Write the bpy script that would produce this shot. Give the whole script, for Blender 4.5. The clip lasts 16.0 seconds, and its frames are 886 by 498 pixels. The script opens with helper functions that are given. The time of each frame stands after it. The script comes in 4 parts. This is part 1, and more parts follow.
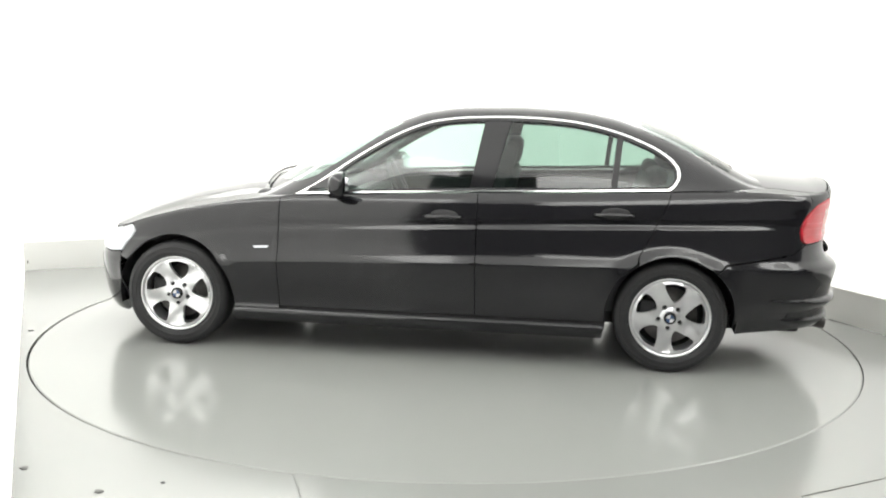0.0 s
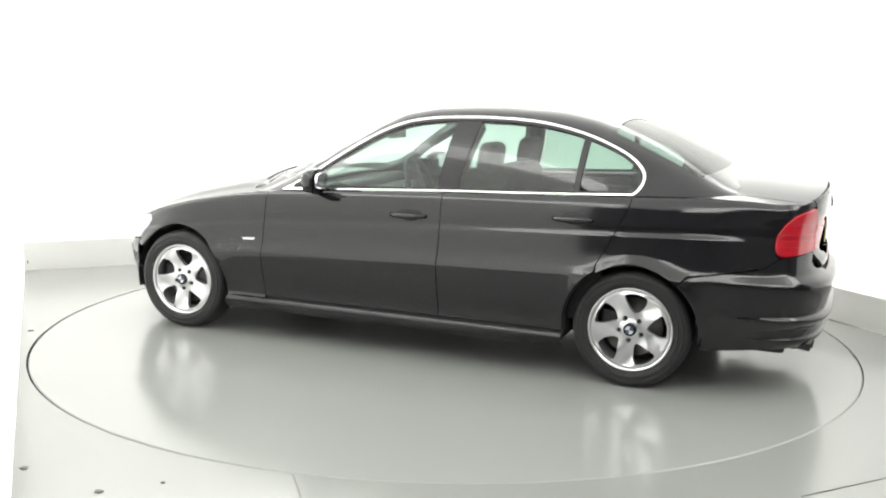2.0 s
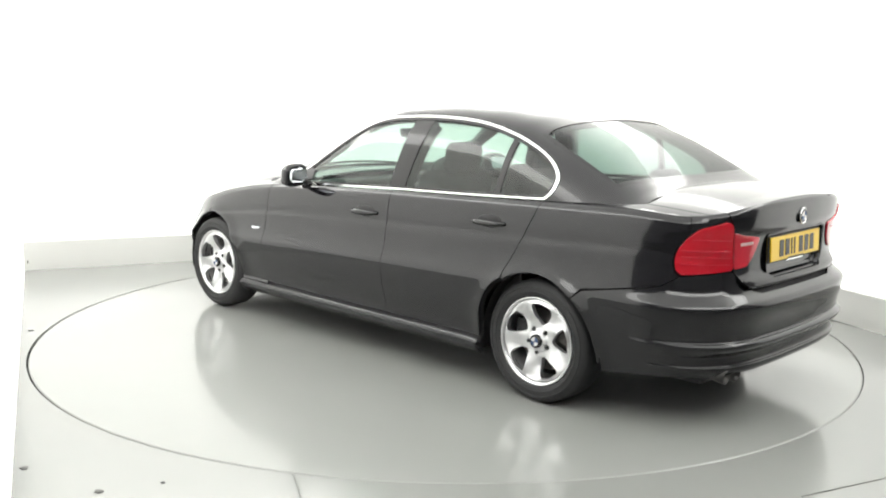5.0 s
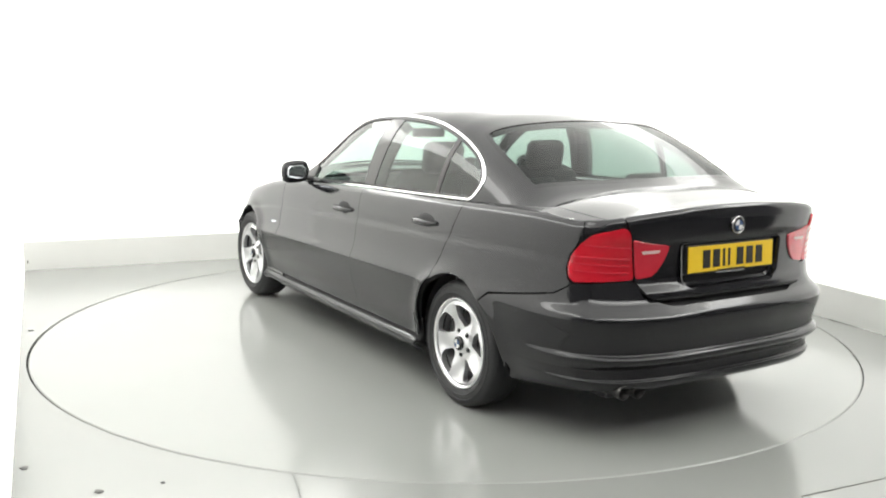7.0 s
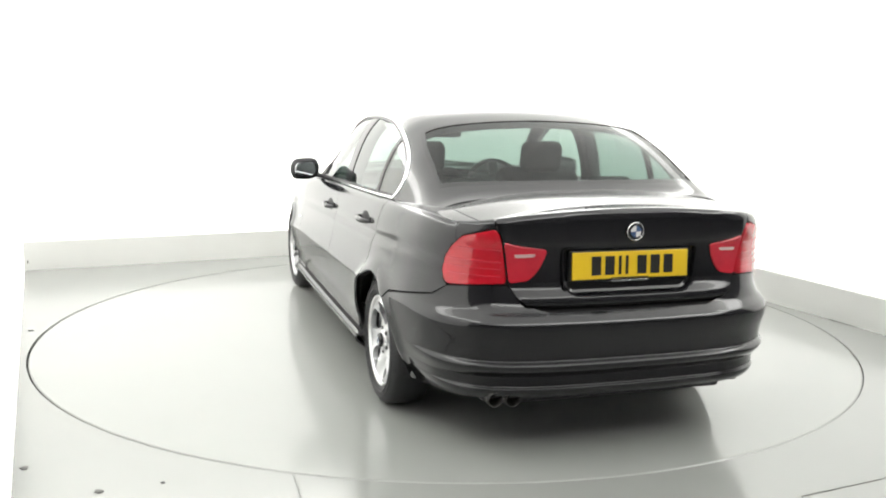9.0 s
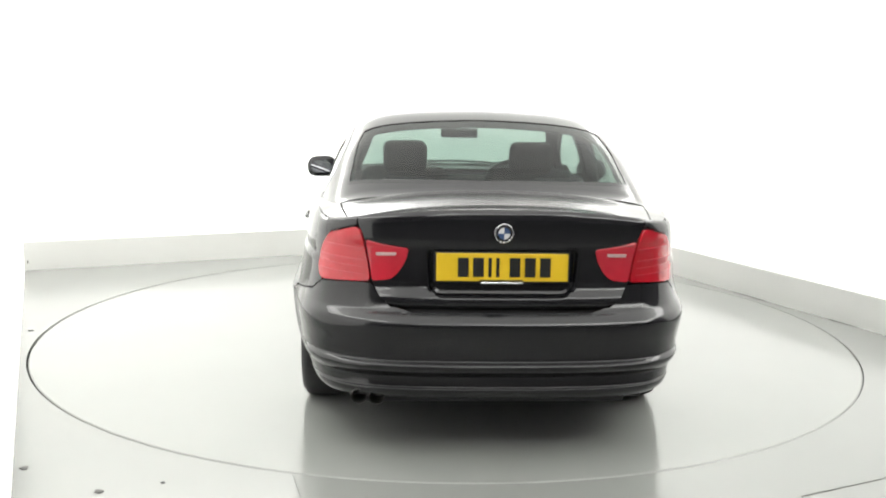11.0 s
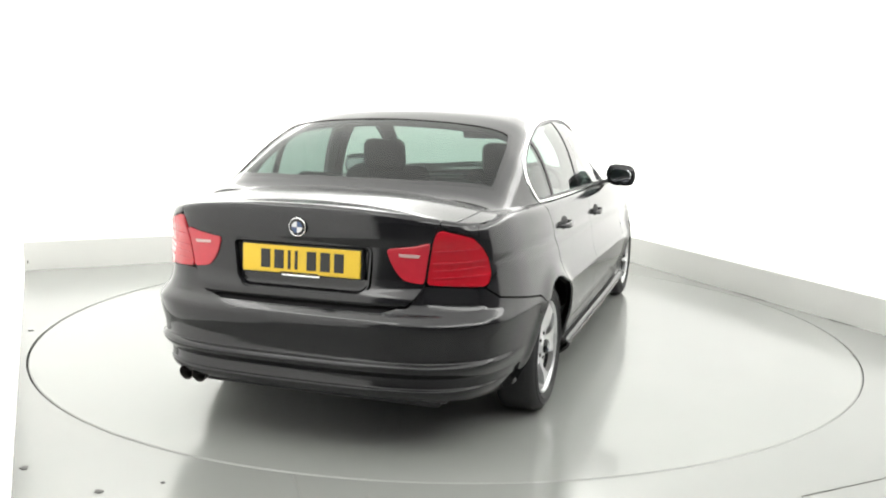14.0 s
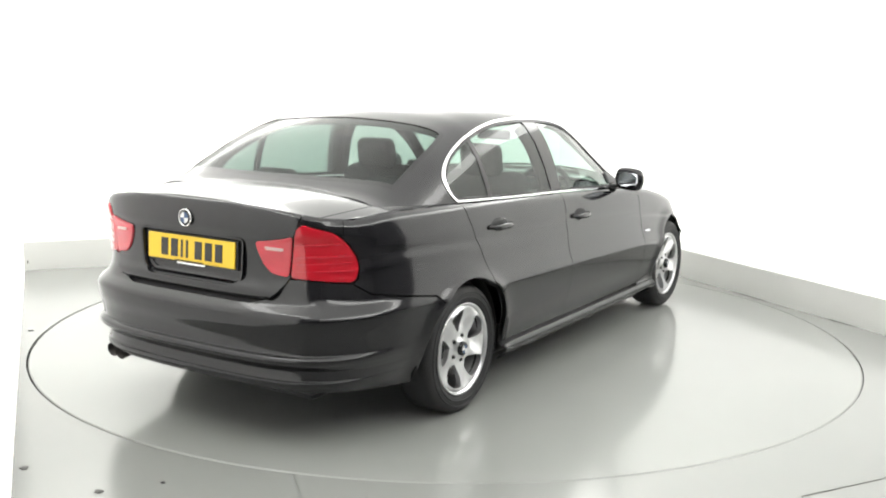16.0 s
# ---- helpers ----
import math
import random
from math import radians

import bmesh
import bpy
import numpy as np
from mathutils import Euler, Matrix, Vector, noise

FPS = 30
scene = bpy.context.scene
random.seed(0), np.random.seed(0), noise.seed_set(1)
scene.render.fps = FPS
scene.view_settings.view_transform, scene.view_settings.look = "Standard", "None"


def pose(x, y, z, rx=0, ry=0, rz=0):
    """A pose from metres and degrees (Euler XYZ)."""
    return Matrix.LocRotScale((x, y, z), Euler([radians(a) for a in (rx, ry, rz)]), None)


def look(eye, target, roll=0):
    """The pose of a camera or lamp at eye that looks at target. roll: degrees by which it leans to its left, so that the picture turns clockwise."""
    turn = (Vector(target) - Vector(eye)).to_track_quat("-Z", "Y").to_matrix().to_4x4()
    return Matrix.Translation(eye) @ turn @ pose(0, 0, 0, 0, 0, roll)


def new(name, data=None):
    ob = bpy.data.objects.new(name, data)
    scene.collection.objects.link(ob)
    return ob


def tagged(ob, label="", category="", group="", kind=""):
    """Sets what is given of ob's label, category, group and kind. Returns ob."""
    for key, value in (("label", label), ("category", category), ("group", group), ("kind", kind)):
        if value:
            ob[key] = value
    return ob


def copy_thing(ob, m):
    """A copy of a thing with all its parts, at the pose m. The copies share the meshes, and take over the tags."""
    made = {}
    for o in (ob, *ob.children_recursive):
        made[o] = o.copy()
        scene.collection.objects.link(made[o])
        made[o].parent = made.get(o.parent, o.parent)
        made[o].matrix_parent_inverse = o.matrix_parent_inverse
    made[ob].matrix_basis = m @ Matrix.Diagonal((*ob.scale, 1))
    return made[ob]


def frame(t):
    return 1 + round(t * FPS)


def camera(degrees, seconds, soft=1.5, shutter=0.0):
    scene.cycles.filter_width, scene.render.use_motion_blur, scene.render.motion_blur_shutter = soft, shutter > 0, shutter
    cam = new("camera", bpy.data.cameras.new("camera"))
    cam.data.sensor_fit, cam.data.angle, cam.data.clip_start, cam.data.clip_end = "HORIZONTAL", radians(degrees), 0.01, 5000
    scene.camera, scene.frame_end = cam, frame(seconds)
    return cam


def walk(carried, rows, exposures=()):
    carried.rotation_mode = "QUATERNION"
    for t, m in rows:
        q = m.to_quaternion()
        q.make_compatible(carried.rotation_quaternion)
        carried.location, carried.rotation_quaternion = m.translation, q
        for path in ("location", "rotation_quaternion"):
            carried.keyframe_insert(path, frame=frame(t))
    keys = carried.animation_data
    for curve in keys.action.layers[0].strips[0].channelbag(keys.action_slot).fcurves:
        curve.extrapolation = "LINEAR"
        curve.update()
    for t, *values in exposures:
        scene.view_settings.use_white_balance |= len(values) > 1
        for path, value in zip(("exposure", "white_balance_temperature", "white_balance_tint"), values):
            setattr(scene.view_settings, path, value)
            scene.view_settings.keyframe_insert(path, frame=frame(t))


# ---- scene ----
# ---------- camera: fixed on a tripod ----------
cam = camera(49.74, 16.0, soft=2.0)
EYE = (0.0, -5.844, 1.479)
AIM = (EYE[0] - math.sin(radians(0.253)) * math.cos(radians(9.543)) * 6,
       EYE[1] + math.cos(radians(0.253)) * math.cos(radians(9.543)) * 6,
       EYE[2] - math.sin(radians(9.543)) * 6)
walk(cam, [(0, look(EYE, AIM, 1.03)), (16, look(EYE, AIM, 1.03))])

# ---------- world and exposure ----------
world = bpy.data.worlds.new("studio_world")
world.use_nodes = True
world.node_tree.nodes["Background"].inputs[0].default_value = (0.9, 0.92, 1.0, 1)
world.node_tree.nodes["Background"].inputs[1].default_value = 0.05
scene.world = world
scene.view_settings.exposure = 0.0

TURN = 25.0          # the booth stands turned against the camera
DISC_R = 2.416       # turntable radius
WALL_GLOW = 0.74
CEIL_GLOW = 1.2
BAND_GLOW = 5.0


# ---------- materials ----------
def mat(name, color=(0.8, 0.8, 0.8), rough=0.5, metal=0.0, **kw):
    m = bpy.data.materials.new(name)
    m.use_nodes = True
    b = m.node_tree.nodes["Principled BSDF"]
    b.inputs["Base Color"].default_value = (*color, 1)
    b.inputs["Roughness"].default_value = rough
    b.inputs["Metallic"].default_value = metal
    for k, val in kw.items():
        b.inputs[k.replace("_", " ")].default_value = val
    return m


def vary(m, scale=6.0, amount=0.12, bump=0.0, bump_scale=200.0, rough_amount=0.0, detail=6.0):
    """Colour, gloss and relief variation at two scales."""
    nt = m.node_tree
    b = nt.nodes["Principled BSDF"]
    tc = nt.nodes.new("ShaderNodeTexCoord")
    n1 = nt.nodes.new("ShaderNodeTexNoise")
    n1.inputs["Scale"].default_value, n1.inputs["Detail"].default_value = scale, detail
    nt.links.new(tc.outputs["Object"], n1.inputs["Vector"])
    base = tuple(b.inputs["Base Color"].default_value)[:3]
    ramp = nt.nodes.new("ShaderNodeMix")
    ramp.data_type = "RGBA"
    ramp.inputs["A"].default_value = (*[c * (1 - amount) for c in base], 1)
    ramp.inputs["B"].default_value = (*[min(1, c * (1 + amount)) for c in base], 1)
    nt.links.new(n1.outputs["Fac"], ramp.inputs["Factor"])
    nt.links.new(ramp.outputs["Result"], b.inputs["Base Color"])
    if rough_amount:
        r = b.inputs["Roughness"].default_value
        mr = nt.nodes.new("ShaderNodeMapRange")
        mr.inputs["To Min"].default_value, mr.inputs["To Max"].default_value = max(0, r - rough_amount), r + rough_amount
        nt.links.new(n1.outputs["Fac"], mr.inputs["Value"])
        nt.links.new(mr.outputs["Result"], b.inputs["Roughness"])
    if bump:
        n2 = nt.nodes.new("ShaderNodeTexNoise")
        n2.inputs["Scale"].default_value, n2.inputs["Detail"].default_value = bump_scale, 3
        nt.links.new(tc.outputs["Object"], n2.inputs["Vector"])
        bp = nt.nodes.new("ShaderNodeBump")
        bp.inputs["Strength"].default_value, bp.inputs["Distance"].default_value = bump, 0.002
        nt.links.new(n2.outputs["Fac"], bp.inputs["Height"])
        nt.links.new(bp.outputs["Normal"], b.inputs["Normal"])
    return m


def light_cloth(name, glow, warm):
    """Studio cloth that gives off an even light of its own, with slight unevenness."""
    m = mat(name, (0.85, 0.85, 0.83), 0.9)
    nt = m.node_tree
    b = nt.nodes["Principled BSDF"]
    tc = nt.nodes.new("ShaderNodeTexCoord")
    n1 = nt.nodes.new("ShaderNodeTexNoise")
    n1.inputs["Scale"].default_value, n1.inputs["Detail"].default_value = 0.5, 2
    nt.links.new(tc.outputs["Object"], n1.inputs["Vector"])
    mr = nt.nodes.new("ShaderNodeMapRange")
    mr.inputs["To Min"].default_value, mr.inputs["To Max"].default_value = glow * 0.92, glow * 1.08
    nt.links.new(n1.outputs["Fac"], mr.inputs["Value"])
    nt.links.new(mr.outputs["Result"], b.inputs["Emission Strength"])
    b.inputs["Emission Color"].default_value = (*warm, 1)
    return m


M_FLOOR = vary(mat("painted_floor", (0.245, 0.252, 0.240), 0.17), 1.2, 0.04, 0.05, 60, 0.05)
M_DISC = vary(mat("turntable_paint", (0.270, 0.277, 0.265), 0.15), 0.9, 0.05, 0.05, 50, 0.05)
M_KERB = vary(mat("kerb_paint", (0.62, 0.62, 0.60), 0.35), 2.0, 0.05, 0.05, 80)
M_GAP = mat("dark_gap", (0.03, 0.03, 0.03), 0.8)
# the wall cloth's glow is added on top of the lamp light it gets
M_CLOTH = light_cloth("light_wall_cloth", WALL_GLOW, (1.0, 0.998, 0.965))
M_CEIL = light_cloth("light_ceiling_cloth", CEIL_GLOW, (1.0, 1.0, 0.98))
M_SEAM = mat("floor_seam_sealant", (0.16, 0.165, 0.155), 0.6)
M_MARK = vary(mat("scuff_dirt", (0.10, 0.10, 0.095), 0.7), 60, 0.4)
M_BAND = light_cloth("light_band_diffuser", BAND_GLOW, (1.0, 0.995, 0.975))
M_HALL = vary(mat("hall_wall_paint", (0.50, 0.50, 0.50), 0.8), 1.5, 0.08, 0.1, 90)
M_HALL_FLOOR = vary(mat("hall_concrete", (0.13, 0.13, 0.127), 0.6), 1.5, 0.15, 0.2, 60)
M_BOLT = vary(mat("bolt_steel", (0.06, 0.06, 0.06), 0.45, 0.8), 40, 0.3)


# ---------- mesh helpers ----------
def part(name, bm, material, parent=None, label="", smooth=False):
    me = bpy.data.meshes.new(name)
    bm.normal_update()
    bm.to_mesh(me)
    bm.free()
    for m in (material if isinstance(material, (list, tuple)) else [material]):
        me.materials.append(m)
    if smooth:
        for p in me.polygons:
            p.use_smooth = True
    ob = new(name, me)
    if parent is not None:
        ob.parent = parent
    if label:
        tagged(ob, label=label)
    return ob


def box_bm(x0, x1, y0, y1, z0, z1, bevel=0.0, bm=None, m=None, seg=2):
    own = bmesh.new()
    mm = Matrix.Translation(((x0 + x1) / 2, (y0 + y1) / 2, (z0 + z1) / 2)) @ Matrix.Diagonal((x1 - x0, y1 - y0, z1 - z0, 1))
    bmesh.ops.create_cube(own, size=1, matrix=mm)
    if bevel:
        bmesh.ops.bevel(own, geom=own.edges[:], offset=bevel, segments=seg, affect="EDGES", profile=0.5)
    if m is not None:
        own.transform(m)
    if bm is None:
        return own
    tmp = bpy.data.meshes.new("tmp")
    own.to_mesh(tmp)
    own.free()
    bm.from_mesh(tmp)
    bpy.data.meshes.remove(tmp)
    return bm


def rings_bm(rings, closed=True, cap=True, bm=None):
    """Skin a list of rings of points."""
    bm = bm or bmesh.new()
    vs = [[bm.verts.new(p) for p in r] for r in rings]
    n = len(rings[0])
    for a, b in zip(vs, vs[1:]):
        for i in range(n if closed else n - 1):
            j = (i + 1) % n
            try:
                bm.faces.new((a[i], a[j], b[j], b[i]))
            except ValueError:
                pass
    if cap and closed:
        bm.faces.new(list(reversed(vs[0])))
        bm.faces.new(vs[-1])
    return bm


def lathe_bm(profile, seg=48, axis="z", bm=None):
    """Turn a profile of (radius, height) about an axis."""
    rings = []
    for r, h in profile:
        ring = []
        for i in range(seg):
            a = 2 * math.pi * i / seg
            c, s = r * math.cos(a), r * math.sin(a)
            ring.append((c, s, h) if axis == "z" else (c, h, s))
        rings.append(ring)
    return rings_bm(rings, True, False, bm)


# ---------- the booth: floor, kerbs, light walls, ceiling ----------
ROOM = pose(0, 0, 0, 0, 0, TURN)
U0, U1, V1 = -2.47, 2.50, 2.81      # left wall, right kerb, back kerb, in the booth's own axes
KERB_H = 0.228
FRONT_V = -3.15                      # where the booth's floor ends at the entrance


def setting(name, bm, material, label, category, m=ROOM, smooth=False):
    ob = part(name, bm, material, None, "", smooth)
    ob.matrix_basis = m
    return tagged(ob, label, category, kind="structure")


def floor_ring():
    """The fixed floor round the turntable, with a round hole."""
    bm = bmesh.new()
    seg = 160
    outer = []
    x0, x1, y0, y1 = -6.0, 6.0, FRONT_V, 4.0
    for i in range(seg):
        a = 2 * math.pi * i / seg
        c, s = math.cos(a), math.sin(a)
        k = min((x1 if c > 0 else x0) / c if abs(c) > 1e-6 else 1e9, (y1 if s > 0 else y0) / s if abs(s) > 1e-6 else 1e9)
        outer.append((c * k, s * k, 0))
    inner = []
    for i in range(seg):
        a = 2 * math.pi * i / seg
        # gap shaped to close on the right, where glare washes the line out
        r = DISC_R + 0.0015 + 0.0045 * math.cos(a - radians(190)) * (1 if math.cos(a - radians(190)) > 0 else 0.8) + 0.0008 * math.sin(7 * a)
        inner.append((math.cos(a) * r, math.sin(a) * r, 0))
    low = [(x, y, -0.08) for x, y, z in inner]
    return rings_bm([outer, inner, low], True, False)


setting("floor", floor_ring(), M_FLOOR, "glossy pale grey painted floor around the turntable", "floor")
setting("floor_hall", box_bm(-6.0, 6.0, -10.0, FRONT_V - 0.003, -0.1, -0.004), M_HALL_FLOOR, "grey concrete hall floor outside the booth", "floor")
bm = lathe_bm([(0.0, -0.08), (2.6, -0.08)], 96)
setting("floor_pit", bm, M_GAP, "dark gap under the turntable edge", "floor")

bm = box_bm(U0 - 0.3, U1 + 0.30, V1, V1 + 0.30, -0.02, KERB_H, 0.006)
setting("kerb_back", bm, M_KERB, "low pale grey kerb below the light wall", "kerb")
bm = box_bm(U1, U1 + 0.30, -2.95, V1 - 0.003, -0.02, KERB_H - 0.003, 0.006)
setting("kerb_side", bm, M_KERB, "low pale grey kerb below the light wall", "kerb")
bm = box_bm(U0 - 0.3, U1 + 0.6, V1 + 0.015, V1 + 0.25, KERB_H - 0.01, 2.95)
setting("wall_back", bm, M_CLOTH, "glowing white cloth booth wall", "wall")
bm = box_bm(U1 + 0.015, U1 + 0.25, -2.95, V1 + 0.01, KERB_H - 0.012, 2.95)
setting("wall_side", bm, M_CLOTH, "glowing white cloth booth wall", "wall")
LEFT = pose(-3.35, 1.58, 0, 0, 0, -66.8)      # along the third wall, towards the entrance
bm = box_bm(-0.35, 5.6, -0.25, 0.0, -0.015, 2.95)
setting("wall_entrance_side", bm, M_CLOTH, "glowing white cloth booth wall reaching the floor", "wall", LEFT)
# unseen ceiling, carried on past the entrance to light the plate and tail
bm = box_bm(-3.2, 3.2, -4.6, 3.2, 2.95, 3.05)
setting("ceiling", bm, M_CEIL, "large backlit white cloth light ceiling", "ceiling")
# added light boxes, unseen, along the wall tops and over the entrance, for highlights
for x0, x1, y0, y1 in ((U1 - 0.03, U1 + 0.04, -4.4, 2.7), (U0 + 0.06, U1 - 0.04, 2.74, 2.80), (U0 + 0.06, U1 - 0.04, -4.54, -4.46)):
    bm = box_bm(x0, x1, y0, y1, 2.4, 2.9, 0.01)
    setting("added_light_band", bm, M_BAND, "bright light box added out of view along the top of the booth", "lamp")
bm = box_bm(0.2, 6.0, -0.02, 0.05, 2.4, 2.9, 0.01)
setting("added_light_band", bm, M_BAND, "bright light box added out of view along the top of the booth", "lamp", LEFT)
# plain hall that closes the place behind the camera
bm = box_bm(-6.0, 6.0, -10.2, -10.0, 0, 5.0)
setting("wall_hall_end", bm, M_HALL, "plain grey hall wall", "wall")
bm = box_bm(-6.2, -6.0, -10.0, 4.0, 0, 5.0)
setting("wall_hall_west", bm, M_HALL, "plain grey hall wall", "wall")
bm = box_bm(6.0, 6.2, -10.0, 4.0, 0, 5.0)
setting("wall_hall_east", bm, M_HALL, "plain grey hall wall", "wall")
bm = box_bm(-6.0, 6.0, 4.0, 4.2, 0, 5.0)
setting("wall_hall_far", bm, M_HALL, "plain grey hall wall", "wall")
bm = box_bm(-6.2, 6.2, -10.2, 4.2, 5.0, 5.2)
setting("ceiling_hall", bm, M_HALL, "plain grey hall ceiling", "ceiling")

# the turning disc, its top level with the floor
bm = lathe_bm([(0.0, 0.0), (1.2, 0.0), (DISC_R - 0.05, 0.0)], 160)
ring_bm = lathe_bm([(DISC_R - 0.05, 0.0), (DISC_R - 0.012, 0.0), (DISC_R - 0.005, -0.004), (DISC_R - 0.005, -0.075)], 160)
turntable = new("turntable")
tagged(turntable, "round pale grey glossy vehicle turntable set flush in the floor", "turntable")
part("disc", bm, M_DISC, turntable)
part("edge_ring", ring_bm, M_DISC, turntable)


def floor_mark(name, x, y, r, label, flat=False):
    """A countersunk screw or a dark scuff on the floor."""
    b = bmesh.new()
    n = 14
    ring = [(r * (1 + .25 * math.sin(3 * q + x * 9)) * math.cos(q), r * (1 + .2 * math.cos(2 * q + y * 7)) * math.sin(q)) for q in np.linspace(0, 2 * math.pi, n + 1)[:-1]]
    rings_bm([[(a_, b_, 0.0) for a_, b_ in ring], [(a_ * .9, b_ * .9, 0.0035) for a_, b_ in ring], [(a_ * .4, b_ * .4, 0.004) for a_, b_ in ring]], True, True, b)
    ob = part(name, b, M_MARK if flat else M_BOLT)
    ob.location = (x, y, 0.001)
    return tagged(ob, label, "bolt" if not flat else "scuff", group="floor fixings")


floor_mark("floor_bolt", -2.49, -0.28, 0.016, "small dark steel bolt head in the grey floor")
floor_mark("floor_bolt", -1.05, -2.46, 0.008, "small dark steel bolt head in the grey floor")
floor_mark("floor_scuff", -1.62, -2.35, 0.016, "dark patch of chipped paint on the grey floor", True)
floor_mark("floor_scuff", -1.26, -2.55, 0.017, "dark patch of chipped paint on the grey floor", True)


def seam(x0, y0, x1, y1, w=0.006):
    """A thin sealed joint between floor sheets."""
    d = math.hypot(x1 - x0, y1 - y0)
    b = box_bm(0, d, -w / 2, w / 2, 0, 0.003)
    return setting("floor_seam", b, M_SEAM, "thin dark joint between floor sheets", "floor", pose(x0, y0, 0.0, 0, 0, math.degrees(math.atan2(y1 - y0, x1 - x0))))


seam(-0.58, -2.35, -0.40, -2.95, 0.004)
seam(1.34, -2.47, 2.15, -2.08)
for v0, v1 in ((-0.12, 0.22), (-0.95, -0.72), (-1.5, -1.3)):
    setting("kerb_joint", box_bm(U1 - 0.010, U1 - 0.002, v0, v1, 0.0, 0.004), M_SEAM, "short dark gap where kerb meets floor", "kerb")
setting("kerb_mark", box_bm(-2.346, -2.337, V1 - 0.007, V1 + 0.002, 0.055, 0.082, 0.002), M_MARK, "small dark fixing on the pale kerb", "kerb")

# ======================= the car =======================
M_PAINT = vary(mat("black_paint", (0.0085, 0.0085, 0.010), 0.10, 0.0, IOR=1.55), 2.5, 0.12)
M_PLASTIC = vary(mat("black_plastic", (0.018, 0.018, 0.019), 0.42), 60, 0.2, 0.1, 300)
M_GLOSSBLACK = mat("gloss_black_trim", (0.012, 0.012, 0.013), 0.1)
M_UNDER = vary(mat("underbody_black", (0.012, 0.012, 0.013), 0.7), 12, 0.3)
M_CHROME = vary(mat("satin_chrome", (0.88, 0.88, 0.88), 0.16, 1.0), 30, 0.05)
M_ALLOY = vary(mat("silver_alloy", (0.70, 0.70, 0.71), 0.28, 0.85), 25, 0.08)
M_BARREL = vary(mat("dark_alloy", (0.05, 0.05, 0.052), 0.5, 0.5), 25, 0.2)
M_BRAKE = vary(mat("brake_steel", (0.13, 0.125, 0.12), 0.4, 0.9), 40, 0.2)
M_TYRE = vary(mat("tyre_rubber", (0.016, 0.016, 0.017), 0.62), 30, 0.25, 0.2, 250)
M_LAMP_RED = vary(mat("red_lamp_lens", (0.44, 0.009, 0.020), 0.1, 0.0, Coat_Weight=0.5), 30, 0.1)
M_LAMP_RED2 = vary(mat("inner_red_lens", (0.47, 0.020, 0.036), 0.14, 0.0, Coat_Weight=0.5), 30, 0.1)
M_LAMP_CLEAR = mat("clear_lamp_insert", (0.52, 0.36, 0.35), 0.15)
M_HEADLAMP = mat("headlamp_lens", (0.55, 0.57, 0.60), 0.06, 0.2, Coat_Weight=1.0)
M_PLATE = vary(mat("yellow_plate", (0.68, 0.455, 0.02), 0.35), 15, 0.04)
M_INK = mat("black_ink", (0.012, 0.012, 0.012), 0.4)
M_SEAT = vary(mat("dark_seat_cloth", (0.035, 0.036, 0.038), 0.75), 40, 0.25, 0.3, 400)
M_TRIMGREY = vary(mat("grey_headliner", (0.13, 0.13, 0.128), 0.85), 40, 0.1, 0.2, 500)
M_BLUE = mat("badge_blue", (0.05, 0.085, 0.17), 0.25)
M_WHITE = mat("badge_white", (0.62, 0.62, 0.62), 0.25)
M_PIPE = vary(mat("exhaust_steel", (0.07, 0.068, 0.066), 0.4, 1.0), 40, 0.2)
M_SILVERGLASS = mat("mirror_glass", (0.55, 0.57, 0.60), 0.02, 1.0)


def glass(name, tint, gloss=1.0):
    m = bpy.data.materials.new(name)
    m.use_nodes = True
    nt = m.node_tree
    nt.nodes.clear()
    out = nt.nodes.new("ShaderNodeOutputMaterial")
    mix = nt.nodes.new("ShaderNodeMixShader")
    tr = nt.nodes.new("ShaderNodeBsdfTransparent")
    tr.inputs[0].default_value = (*tint, 1)
    gl = nt.nodes.new("ShaderNodeBsdfGlossy")
    gl.inputs["Roughness"].default_value = 0.03
    gl.inputs[0].default_value = (gloss, gloss, gloss, 1)
    lw = nt.nodes.new("ShaderNodeLayerWeight")
    pw = nt.nodes.new("ShaderNodeMath")
    pw.operation, pw.inputs[1].default_value = "POWER", 5.0
    ma = nt.nodes.new("ShaderNodeMath")
    ma.operation, ma.inputs[1].default_value, ma.inputs[2].default_value = "MULTIPLY_ADD", 0.9, 0.055
    nt.links.new(lw.outputs["Facing"], pw.inputs[0])
    nt.links.new(pw.outputs[0], ma.inputs[0])
    nt.links.new(ma.outputs[0], mix.inputs[0])
    nt.links.new(tr.outputs[0], mix.inputs[1])
    nt.links.new(gl.outputs[0], mix.inputs[2])
    nt.links.new(mix.outputs[0], out.inputs[0])
    return m


M_GLASS = glass("green_tinted_glass", (0.60, 0.71, 0.66))
M_GLASS_REAR = glass("rear_tinted_glass", (0.42, 0.53, 0.48))
M_GLASS_BACK = glass("back_tinted_glass", (0.30, 0.37, 0.345), 0.6)


def smooth01(a, b, x):
    t = min(1.0, max(0.0, (x - a) / (b - a)))
    return t * t * (3 - 2 * t)


